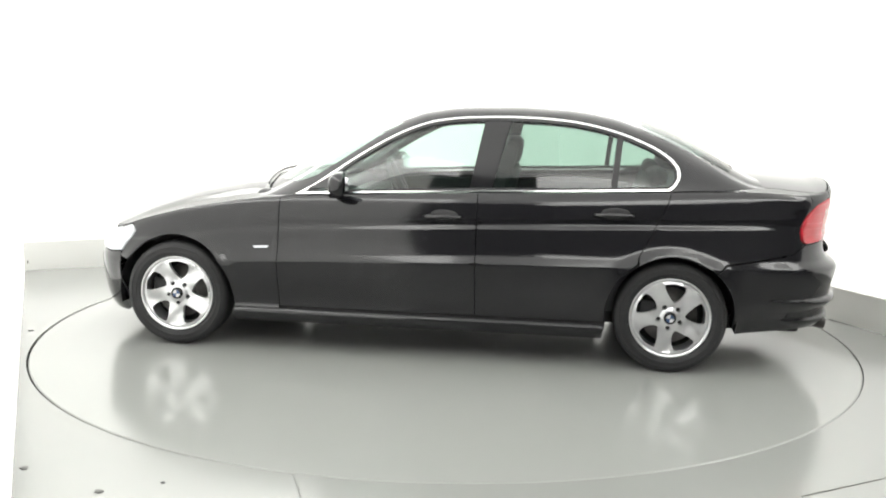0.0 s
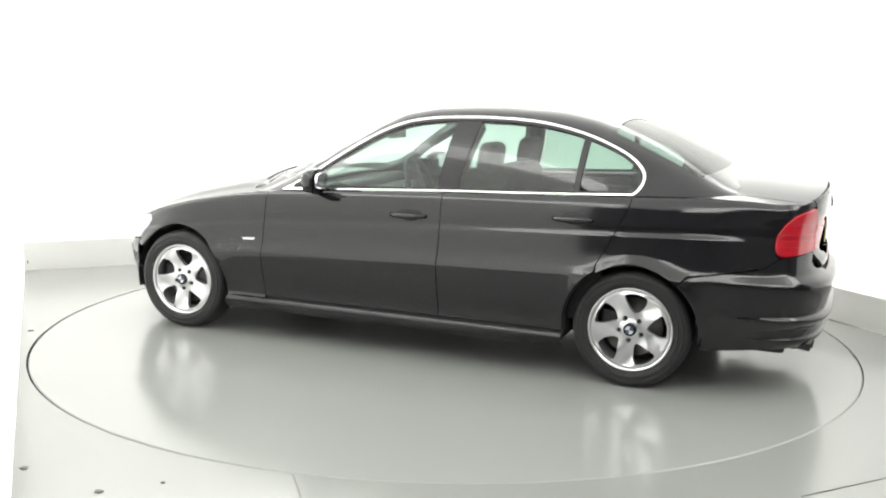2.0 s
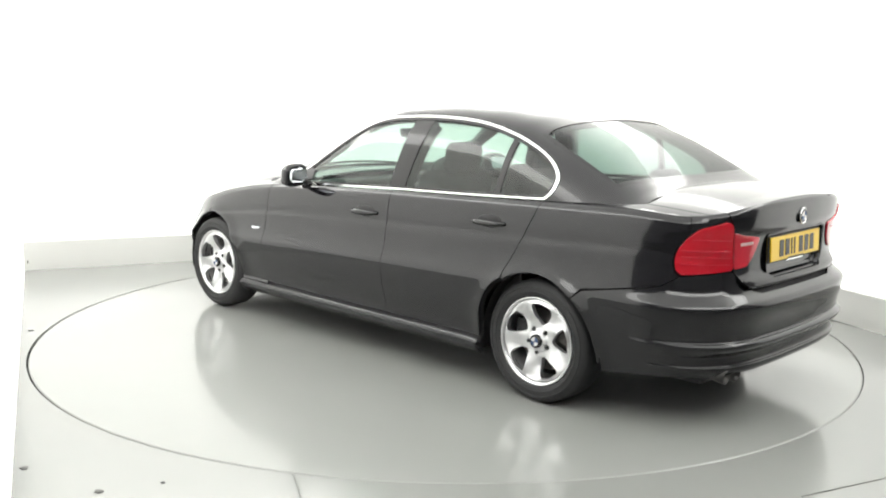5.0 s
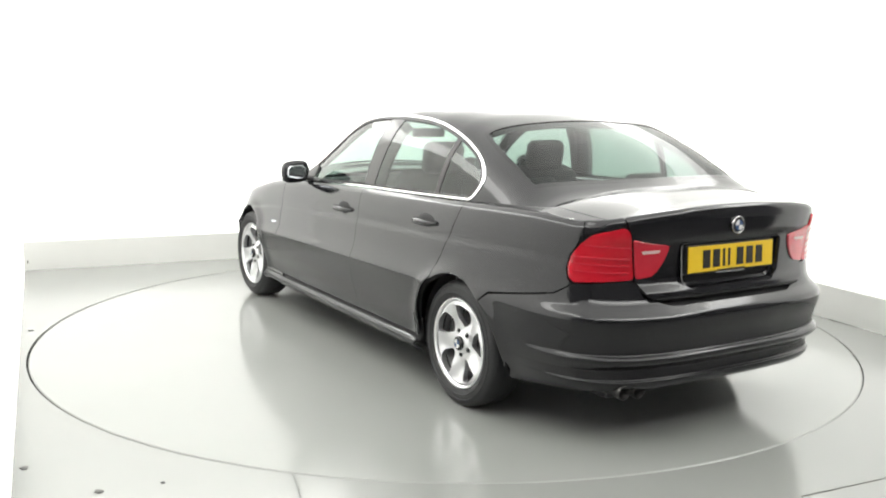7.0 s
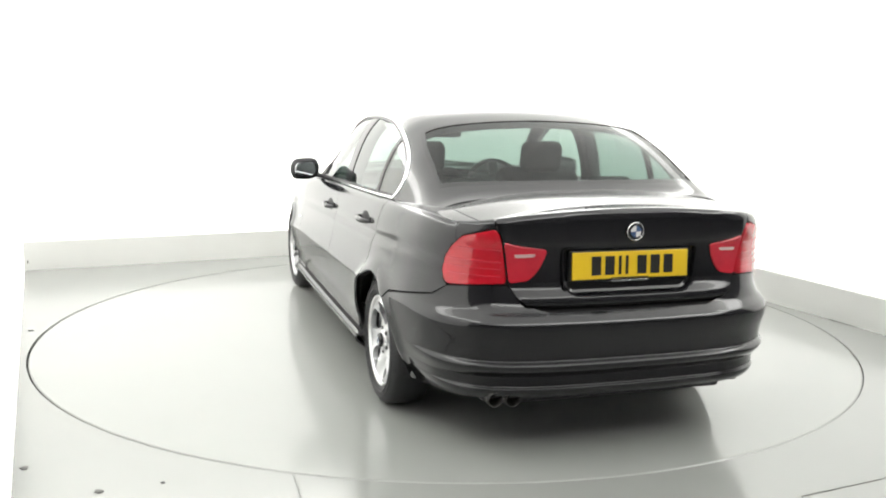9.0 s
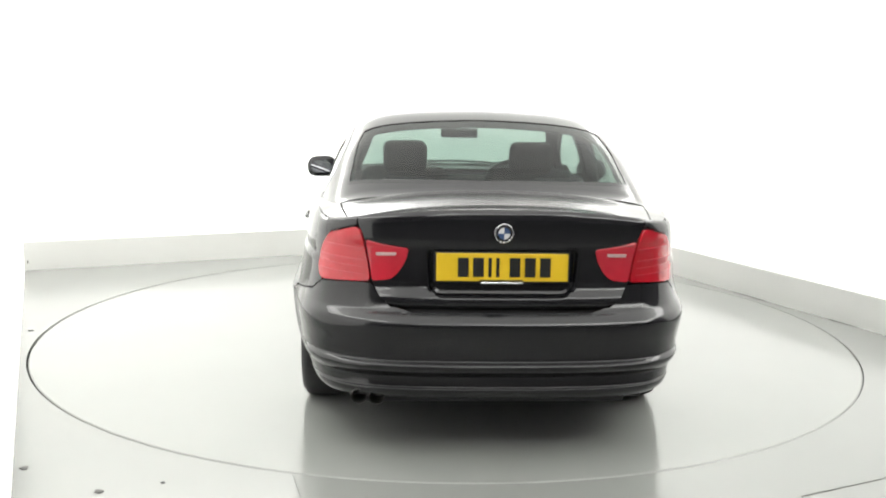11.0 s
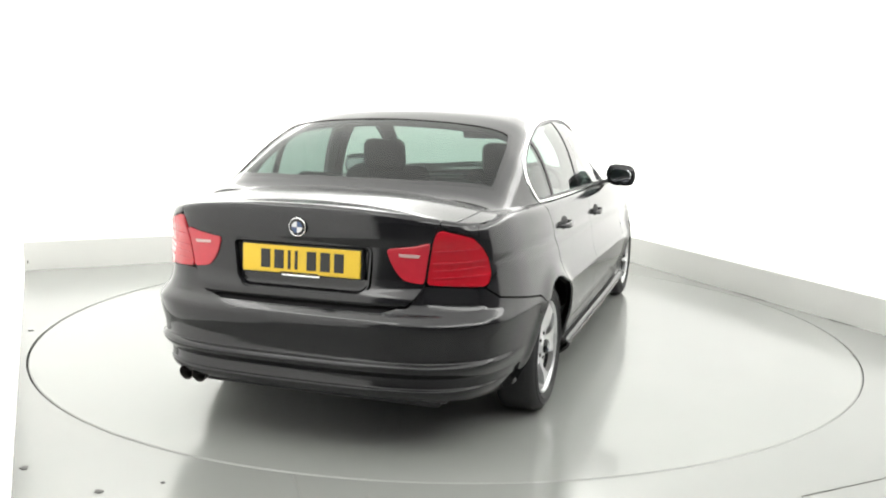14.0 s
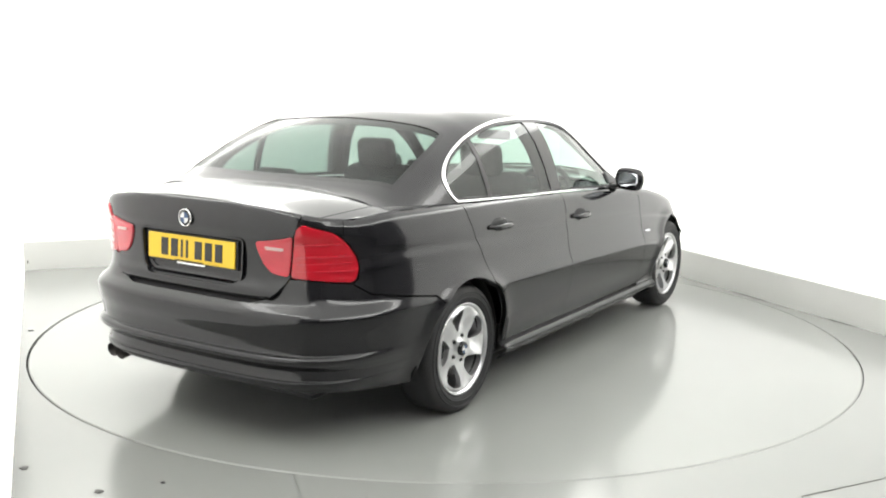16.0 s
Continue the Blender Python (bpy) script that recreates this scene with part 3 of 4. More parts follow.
PLATE_HOLE = rounded([(.255, .668), (-.255, .668), (-.292, .700), (-.305, .862), (.305, .862), (.292, .700)], .028)
boot = panel("boot_lid", lid_surface, lid_loop, M_PAINT, car, holes=[[(math.copysign(sy(abs(y)), y), z) for y, z in PLATE_HOLE]], gap=.002, step=(.025, .012))
for side in (1, -1):
    flip = (lambda p: p) if side == 1 else mirror_s
    outer = [(sy(.541), .722), (sy(.553), .80), (sy(.566), .885), (sy(.578), .925), (sy(.602), .941)] + [(sy(.635), .933), (sx(-2.15), .908), (sx(-2.10), .865), (sx(-2.062), .815), (sx(-2.05), .765), (sx(-2.062), .722), (sx(-2.085), .706)]
    lamp = panel("tail_lamp", body, flip(rounded(outer, .022, 4)), M_LAMP_RED, car, gap=.002, step=(.02, .015), lift=.007, thick=.02, label="red tail lamp lens wrapping the corner")
    for k, (z0, z1) in enumerate(((.748, .752), (.778, .782), (.806, .812), (.855, .859))):
        xe = -2.08 if z0 < .84 else -2.125
        bar = [(sy(.57), z0), (sx(xe), z0 + .006), (sx(xe), z1 + .006), (sy(.57), z1)]
        panel("lens_rib", body, flip(bar), M_LAMP_RED2, lamp, step=(.03, .004), lift=.0105, thick=.004)
    innerp = [(sy(.534), .722), (sy(.546), .80), (sy(.560), .893), (sy(.50), .878), (sy(.43), .868), (sy(.372), .862), (sy(.385), .815), (sy(.412), .768), (sy(.450), .733)]
    lamp2 = panel("tail_lamp_inner", body, flip(rounded(innerp, .018, 4)), M_LAMP_RED2, boot, gap=.002, step=(.02, .015), lift=.008, thick=.02, label="red inner tail lamp lens with clear strip")
    strip = rounded([(sy(.515), .842), (sy(.425), .845), (sy(.43), .833), (sy(.51), .830)], .005)
    panel("reversing_strip", body, flip(strip), M_LAMP_CLEAR, lamp2, step=(.02, .008), lift=.011, thick=.004, label="clear reversing lamp strip")
    # backing behind the corner of the lid and lamps
    back = [(0, .6), (sy(.5), .6), (sx(-1.98), .62), (sx(-1.98), .94), (sy(.5), .975), (0, .985)]
    panel("rear_shell", body, flip(back), M_UNDER, car, thick=0, lift=-.025, step=(.05, .03))
    # narrow painted corner over the lamp
    corner = [(sy(.603), top_z(sy(.603))), (sy(.597), .948), (sy(.634), .938), (sx(-2.152), .911), (sx(-2.12), .884)] + [(sx(x), top_z(sx(x))) for x in (-2.115, -2.13, -2.15, -2.17, -2.2)]
    panel("wing_corner", body, flip(corner), M_PAINT, car, gap=.001, step=(.02, .015))

# plate in its recess, with a bright strip below for its lower print
b = bmesh.new()
pan = [(PLATE_X - .006, -.004), (PLATE_X - .004, .004), (PLATE_X + .016, .012), (PLATE_X + .022, .022)]
rings_bm([[(x, y, z) for y, z in inset(PLATE_HOLE, d)] for x, d in pan], True, False, b)
b.faces.new([b.verts.new((PLATE_X + .022, y, z)) for y, z in inset(PLATE_HOLE, .022)])
bmesh.ops.remove_doubles(b, verts=b.verts[:], dist=1e-5)
bmesh.ops.recalc_face_normals(b, faces=b.faces[:])
if sum(f.normal.x * f.calc_area() for f in b.faces) > 0:
    bmesh.ops.reverse_faces(b, faces=b.faces[:])
part("plate_recess", b, M_PAINT, boot)
px = PLATE_X
part("plate_holder", box_bm(px + .002, px + .022, -.268, .268, .725, .850, .004), M_PLASTIC, boot)
PL = pose(px - .003, 0, .789, 0, 3, 0)
plate = part("number_plate", box_bm(-.004, .004, -.26, .26, -.0555, .0555, .003), M_PLATE, boot, "yellow rear number plate with black bars")
plate.matrix_basis = PL
xx = .176
for k, w in enumerate((.042, .042, .013, .013, 0, .042, .042, .042)):
    if w:
        part("plate_bar", box_bm(-.0062, -.0035, xx - w, xx, -.038, .038, .001), M_INK, plate)
        xx -= w + .018
    else:
        xx -= .022
part("plate_strip", box_bm(-.0062, -.0035, -.08, .09, -.0535, -.049, .0005), M_INK, plate)
foot_strip = box_bm(px - .006, px + .006, -.085, .085, .722, .730, .002)
part("plate_foot_strip", foot_strip, M_CHROME, boot, "slim bright strip under the plate")
# round badge
bx = body(0, .93).x
badge = part("badge", lathe_bm([(0, .0), (.036, 0), (.037, .004), (.034, .008), (.027, .009), (0, .010)], 40), M_GLOSSBLACK, boot, smooth=True)
BADGE = Matrix.Translation((bx - .001, 0, .928)) @ pose(0, 0, 0, 0, -90, 0)
badge.matrix_basis = BADGE
for q in range(4):
    b = bmesh.new()
    pts = [(0, 0, .0105)] + [(.023 * math.cos(radians(90 * q + 9 * i)), .023 * math.sin(radians(90 * q + 9 * i)), .0105) for i in range(11)]
    rings_bm([pts, [(x, y, .0118) for x, y, z in pts]], True, True, b)
    part("badge_quarter", b, M_BLUE if q % 2 else M_WHITE, badge)
part("badge_ring", lathe_bm([(.037, .004), (.038, .008), (.035, .0105), (.0335, .008)], 40), M_CHROME, badge, smooth=True)
# diffuser lower edge and tow cover line, exhaust
b = box_bm(-2.16, -1.72, -.60, .60, .235, .28, .012)
part("rear_valance", b, M_PLASTIC, car)
for y_, dx in ((.490, 0.0), (.560, .012)):
    ex = part("tailpipe", lathe_bm([(.026, .20), (.029, .19), (.033, 0), (.033, -.02), (.031, -.022), (.029, -.02), (.028, .15), (0, .16)], 28), M_PIPE, car, "short steel tailpipe", smooth=True)
    ex.matrix_basis = Matrix.Translation((-2.212 + dx, y_, .259)) @ pose(0, 0, 0, 0, 82, 0)

# ---- decks: bonnet and boot top, shoulders ----
def deck(x, y):
    return Vector((x, y, deck_z(x, y)))


def deck_edge(s):
    p = body(s, top_z(s))
    return (p.x, p.y)


bl = [deck_edge(sx(x)) for x in (.62, .75, .95, 1.15, 1.35, 1.5, 1.62, 1.75)] + [deck_edge(s) for s in np.linspace(sx(1.80), SL, 14)]
bonnet_loop = bl + [(x, -y) for x, y in reversed(bl[:-1])]
panel("bonnet", deck, bonnet_loop, M_PAINT, car, step=(.035, .03), thick=.02)
tl = [deck_edge(s) for s in np.linspace(0, sy(.60), 10)]
lid_side = [(-2.12, .612), (-1.95, .640), (-1.80, .655)]
lid_out = tl + lid_side + [(-1.70, .60), (-1.68, .4), (-1.66, 0)]
lid_out = lid_out + [(x, -y) for x, y in reversed(lid_out[1:-1])]
panel("boot_top", deck, lid_out, M_PAINT, boot, step=(.03, .03), thick=.015, gap=.002)
for side in (1, -1):
    qo = [deck_edge(sy(.607)), (-2.12, .617), (-1.95, .645), (-1.80, .66), (-1.65, .60), (-1.3, .68), (-1.28, .74)] + [deck_edge(sx(x)) for x in (-1.25, -1.45, -1.7, -1.9, -2.02, -2.1, -2.17, -2.22)]
    qo = [(x, side * y) for x, y in qo]
    panel("shoulder", deck, qo if side == 1 else list(reversed(qo)), M_PAINT, car, step=(.03, .02), thick=.01)
    # belt ledge beside the doors
    bo = [(-1.3, .70), (.66, .70)] + [deck_edge(sx(x)) for x in (.66, .3, 0, -.3, -.6, -.9, -1.1, -1.3)]
    bo = [(x, side * y) for x, y in bo]
    panel("belt_ledge", deck, bo, M_PAINT, car, step=(.05, .02), thick=0)

# ---- greenhouse ----
DLO = [(.685, .885), (.58, .945), (.45, 1.035), (.33, 1.115), (.20, 1.192), (.07, 1.255), (-.05, 1.296), (-.15, 1.314), (-.25, 1.324), (-.48, 1.332), (-.72, 1.324), (-.90, 1.302), (-1.08, 1.258), (-1.23, 1.20),
       (-1.33, 1.145), (-1.385, 1.09), (-1.395, 1.04), (-1.375, .995), (-1.345, .968), (-.80, .948), (-.34, .934), (.12, .914)]


def spline(poly, n=6, sharp=()):
    """A smooth closed curve through points; sharp ones stay corners."""
    out = []
    k = len(poly)
    for i in range(k):
        p0, p1, p2, p3 = (Vector(poly[(i + j) % k]) for j in (-1, 0, 1, 2))
        m1 = Vector((0, 0)) if i in sharp else (p2 - p0) * .5
        m2 = Vector((0, 0)) if (i + 1) % k in sharp else (p3 - p1) * .5
        if i in sharp or (i + 1) % k in sharp:
            m1 = m1 if i not in sharp else (p2 - p1)
            m2 = m2 if (i + 1) % k not in sharp else (p2 - p1)
        for j in range(n):
            t = j / n
            out.append(tuple((2 * t**3 - 3 * t**2 + 1) * p1 + (t**3 - 2 * t**2 + t) * m1 + (-2 * t**3 + 3 * t**2) * p2 + (t**3 - t**2) * m2))
    return out


DLO = spline(DLO, 5, (0, 18))
dlo_u = [(x, u_of_z(x, z)) for x, z in dense(DLO, .02)]


DLO_D = dense(DLO, .02)
TRIM_IN = inset(DLO_D, .0085)
# the chrome is broader at its rear bend
TRIM_IN = [(x + (.005 * smooth01(-1.25, -1.38, x)), z) for x, z in TRIM_IN]
WIN = inset(TRIM_IN, .012)


def xz_to_u(poly, side=1):
    return [(x, side * u_of_z(x, z)) for x, z in poly]


def clip_x(poly, x0, x1):
    """Part of an outline between two slanting lines x0(z) and x1(z)."""
    def cut(poly, f, keep):
        out = []
        n = len(poly)
        for i in range(n):
            a, b = poly[i], poly[(i + 1) % n]
            da, db = keep * (a[0] - f(a[1])), keep * (b[0] - f(b[1]))
            if da >= 0:
                out.append(a)
            if (da >= 0) != (db >= 0):
                t = da / (da - db)
                out.append((a[0] + (b[0] - a[0]) * t, a[1] + (b[1] - a[1]) * t))
        return out
    return cut(cut(poly, x0, 1), x1, -1)


B_F = lambda z: -.285 - (z - .94) * .18
B_R = lambda z: -.405 - (z - .94) * .24
C_F = lambda z: -1.035 - (z - .96) * .10
C_R = lambda z: -1.070 - (z - .96) * .10
screen = [(.965, 0), (.93, .3), (.83, .52), (.70, .665), (.60, .672), (.42, .622), (.25, .575), (.12, .545), (.17, .42), (.215, .22), (.228, 0)]
screen_u = [(x, u_of_y(x, y)) for x, y in screen]
screen_u = screen_u + [(x, -u) for x, u in reversed(screen_u[1:-1])]
rearg = [(-1.745, 0), (-1.735, .30), (-1.715, .50), (-1.67, .635), (-1.50, .628), (-1.30, .612), (-1.19, .588), (-1.18, .53), (-1.172, .3), (-1.165, 0)]
rearg_u = [(x, u_of_y(x, y)) for x, y in rearg]
rearg_u = rearg_u + [(x, -u) for x, u in reversed(rearg_u[1:-1])]
dlo_r = dlo_u
dlo_l = [(x, -u) for x, u in dlo_u]
shell_out = [(1.0, -.99), (1.0, .99), (-1.83, .99), (-1.83, -.99)]
panel("roof_shell", cabin, shell_out, M_PAINT, car, holes=[screen_u, rearg_u, dlo_r, dlo_l], step=(.035, .022), edge=.025, thick=.05)
b = panel("windscreen", cabin, screen_u, M_GLASS, car, step=(.05, .05), thick=0, lift=-.004, label="clear green-tinted windscreen")
b = panel("rear_window", cabin, rearg_u, M_GLASS_BACK, car, step=(.05, .05), thick=0, lift=-.003, label="dark tinted rear window")
panel("rear_window_band", cabin, rearg_u, M_GLOSSBLACK, b, holes=[inset(dense(rearg_u, .03), .022)], step=(.03, .03), thick=.002, lift=.0005, edge=.03, label="black edge band of the rear window")
for side in (1, -1):
    fl = (lambda p: p) if side == 1 else (lambda p: [(a, -q) for a, q in p])
    trim = panel("window_trim", cabin, fl(xz_to_u(DLO_D)), M_CHROME, car, holes=[fl(xz_to_u(TRIM_IN))], step=(.03, .01), edge=.02, thick=.012, lift=.005, label="bright chrome strip round the side windows")
    panel("window_seal", cabin, fl(xz_to_u(inset(TRIM_IN, .0006))), M_PLASTIC, car, holes=[fl(xz_to_u(WIN))], step=(.03, .01), edge=.02, thick=.01, lift=.001)
    panel("side_glass", cabin, fl(xz_to_u(dense(clip_x(WIN, B_F, lambda z: 9), .03))), M_GLASS, car, step=(.06, .06), thick=0, lift=-.006, edge=.03)
    panel("side_glass", cabin, fl(xz_to_u(dense(clip_x(WIN, C_F, B_R), .03))), M_GLASS_REAR, car, step=(.06, .06), thick=0, lift=-.006, edge=.03)
    panel("quarter_glass", cabin, fl(xz_to_u(dense(clip_x(WIN, lambda z: -9, C_R), .03))), M_GLASS_REAR, car, step=(.06, .06), thick=0, lift=-.006, edge=.03)
    panel("centre_pillar", cabin, fl(xz_to_u(dense(clip_x(WIN, lambda z: B_R(z) + .001, lambda z: B_F(z) - .001), .03))), M_GLOSSBLACK, car, step=(.06, .06), thick=.07, lift=-.002, edge=.03)
    panel("window_bar", cabin, fl(xz_to_u(dense(clip_x(WIN, lambda z: C_R(z) + .001, lambda z: C_F(z) - .001), .03))), M_PLASTIC, car, step=(.06, .06), thick=.02, lift=-.002, edge=.03)

# ---- front: bumper, grille, head lamps ----
fb_half = [(sx(1.695), .20), (sx(1.735), .36), (sx(1.725), .47), (sx(1.748), .522), (sx(1.84), .508), (sx(1.93), .518), (SL - .28, .546), (SL, .535)]
fb = fb_half + [(2 * SL - a, q) for a, q in reversed(fb_half[:-1])] + [(2 * SL - sx(1.8), .15), (SL, .14), (sx(1.8), .15)]
fbump = panel("front_bumper", body, fb, M_PAINT, car, step=(.03, .02), gap=.002)
low = rounded([(SL - .30, .20), (SL + .30, .20), (SL + .26, .32), (SL - .26, .32)], .03)
panel("lower_grille", body, low, M_PLASTIC, fbump, step=(.05, .03), lift=.003)
for side in (1, -1):
    def fs(poly):
        return poly if side == 1 else [(2 * SL - a, q) for a, q in reversed(poly)]
    hl = [(sx(1.667), .64), (sx(1.727), .56), (sx(1.745), .528), (sx(1.84), .514), (sx(1.93), .524), (SL - .28, .552)] + [(q, top_z(q) - .004) for q in np.linspace(SL - .27, sx(1.708), 8)]
    panel("headlamp", body, fs(rounded(hl, .006, 2)), M_HEADLAMP, car, step=(.025, .015), lift=.004, thick=.02, label="clear headlamp unit")
    kid = rounded([(SL - .21, .545), (SL - .03, .545), (SL - .02, .62), (SL - .22, .62)], .03)
    kg = panel("grille", body, fs(kid), M_PLASTIC, car, step=(.03, .02), lift=.006, thick=.01)
    panel("grille_ring", body, fs(inset(kid, -.014)), M_CHROME, kg, holes=[fs(kid)], step=(.03, .02), lift=.009, thick=.012)
nose = [(sx(1.70), .60), (sx(1.85), .52), (SL, .50)] + [(2 * SL - sx(1.85), .52), (2 * SL - sx(1.70), .60)] + [(2 * SL - a, q) for a, q in ((sx(1.72), .66), (sx(1.95), .62))] + [(SL, .63), (sx(1.95), .62), (sx(1.72), .66)]
panel("nose", body, nose, M_PAINT, car, step=(.04, .02), thick=0, lift=-.004)

# ---- underbody ----
b = box_bm(-2.1, 1.72, -.55, .55, .19, .30, .02)
box_bm(-1.0, 1.0, -.78, .78, .175, .26, .02, b)
part("floor_pan", b, M_UNDER, car)

# ---- wheels ----
def rim_profile(r):
    """Depth of the spoke face behind the outer edge."""
    return -.012 - .016 * smooth01(.19, .10, r) + .012 * smooth01(.06, .035, r) - .006 * smooth01(.20, .208, r)


def spoke_face(x, z):
    r = math.hypot(x, z)
    a = math.atan2(z, x)
    ridge = .010 * math.cos(5 * (a - 1.2 * (r - .1) * 2.5)) * smooth01(.07, .13, r) * smooth01(.205, .18, r)
    return Vector((x, rim_profile(r) + ridge, z))


def wheel_thing():
    w = new("wheel")
    T = .300
    part("tyre", lathe_bm([(.205, -.175), (.235, -.185), (.27, -.188), (.289, -.178), (.298, -.160), (T, -.12), (T, -.06), (.298, -.028), (.290, -.010), (.272, .001), (.248, .004), (.228, .000), (.219, -.006), (.212, -.014)], 72, "y"), M_TYRE, w, "black rubber tyre", smooth=True)
    for r0 in (.238, .262):
        part("sidewall_ring", lathe_bm([(r0, .0015), (r0 + .002, .0062), (r0 + .005, .0062), (r0 + .007, .0005)], 72, "y"), M_TYRE, w, smooth=True)
    rim = part("rim", lathe_bm([(.206, -.014), (.213, -.004), (.219, -.002), (.221, -.006), (.2205, -.014), (.21, -.03), (.203, -.05), (.19, -.12), (.195, -.17)], 72, "y"), M_ALLOY, w, "silver alloy rim", smooth=True)
    rim.matrix_basis = Matrix.Diagonal((.972, 1, .972, 1))
    holes = []
    for k in range(5):
        a0 = radians(72 * k + 18)
        hole = []
        for r, d in ((.078, .12), (.105, -.14), (.145, -.29), (.188, -.33), (.194, 0), (.189, .33), (.155, .40), (.110, .36)):
            hole.append((r * math.cos(a0 + d), r * math.sin(a0 + d)))
        holes.append(rounded(hole, .022, 5))
    lugs = [[(.061 * math.cos(radians(72 * k + 54)) + .0135 * math.cos(q), .061 * math.sin(radians(72 * k + 54)) + .0135 * math.sin(q)) for q in np.linspace(0, 2 * math.pi, 13)[:-1]] for k in range(5)]
    disc_out = [(.207 * math.cos(a), .207 * math.sin(a)) for a in np.linspace(0, 2 * math.pi, 97)[:-1]]
    me_ob = panel_flat("spokes", spoke_face, disc_out, M_ALLOY, rim, holes + lugs, .012, .026)
    part("barrel", lathe_bm([(.204, -.03), (.200, -.13), (0, -.135)], 48, "y"), M_BARREL, rim, smooth=True)
    part("brake_disc", lathe_bm([(0, -.062), (.06, -.06), (.07, -.085), (.150, -.085), (.150, -.105)], 48, "y"), M_BRAKE, w, "grey steel brake disc", smooth=True)
    part("brake_caliper", box_bm(.07, .165, -.11, -.055, -.07, .07, .015), M_UNDER, w)
    cap = part("centre_cap", lathe_bm([(.034, -.02), (.034, -.004), (.030, -.001), (0, .001)], 32, "y"), M_GLOSSBLACK, rim, smooth=True)
    for q in range(4):
        b = bmesh.new()
        pts = [(0, .002, 0)] + [(.021 * math.cos(radians(90 * q + 9 * i)), .002, .021 * math.sin(radians(90 * q + 9 * i))) for i in range(11)]
        rings_bm([pts, [(x, .003, z) for x, y, z in pts]], True, True, b)
        part("cap_quarter", b, M_BLUE if q % 2 else M_WHITE, w)
    for k in range(5):
        a = radians(72 * k + 54)
        part("wheel_bolt", lathe_bm([(0, -.022), (.008, -.022), (.008, -.04)], 6, "y"), M_BARREL, w).location = (.0593 * math.cos(a), 0, .0593 * math.sin(a))
    return w


def panel_flat(name, surf, outline, material, parent, holes, step, thick):
    """Like panel, facing outwards along y."""
    edge = step * .7
    outline, holes = dense(outline, edge), [dense(h, edge) for h in holes]
    pts, edges = [], []
    for lp in [outline] + holes:
        k = len(pts)
        pts += [Vector(p) for p in lp]
        edges += [(k + i, k + (i + 1) % len(lp)) for i in range(len(lp))]
    rim = np.array([p[:] for p in pts])
    n = int(.42 / step)
    for i in range(n):
        for j in range(n):
            a, b = -.21 + .42 * i / n, -.21 + .42 * j / n
            if inside(outline, a, b) and not any(inside(h, a, b) for h in holes) and np.min(np.hypot(rim[:, 0] - a, rim[:, 1] - b)) > step * .45:
                pts.append(Vector((a, b)))
    vs, es, fs, *_ = geometry.delaunay_2d_cdt(pts, edges, [], 0, 1e-7)
    bm = bmesh.new()
    bv = [bm.verts.new(surf(v[0], v[1])) for v in vs]
    for f in fs:
        ca, cb = sum(vs[i][0] for i in f) / 3, sum(vs[i][1] for i in f) / 3
        if inside(outline, ca, cb) and not any(inside(h, ca, cb) for h in holes):
            bm.faces.new([bv[i] for i in f])
    for v in [v for v in bm.verts if not v.link_faces]:
        bm.verts.remove(v)
    bm.normal_update()
    if sum(f.normal.y for f in bm.faces) < 0:
        bmesh.ops.reverse_faces(bm, faces=bm.faces[:])
    border = [e for e in bm.edges if e.is_boundary]
    ext = bmesh.ops.extrude_edge_only(bm, edges=border)
    for v in [g for g in ext["geom"] if isinstance(g, bmesh.types.BMVert)]:
        v.co.y -= thick
    bm.normal_update()
    ob = part(name, bm, material, parent, smooth=True)
    me = ob.data
    me.set_sharp_from_angle(angle=radians(40))
    return ob


wheel0 = wheel_thing()
wheel0.parent = car
wheel0.matrix_basis = pose(1.375, .815, .300, 0, -4, 0)
copy_thing(wheel0, pose(-1.375, .838, .300, 0, -7, 0))
copy_thing(wheel0, pose(1.375, -.815, .300, 0, 8, 180))
copy_thing(wheel0, pose(-1.375, -.838, .300, 0, 15, 180))

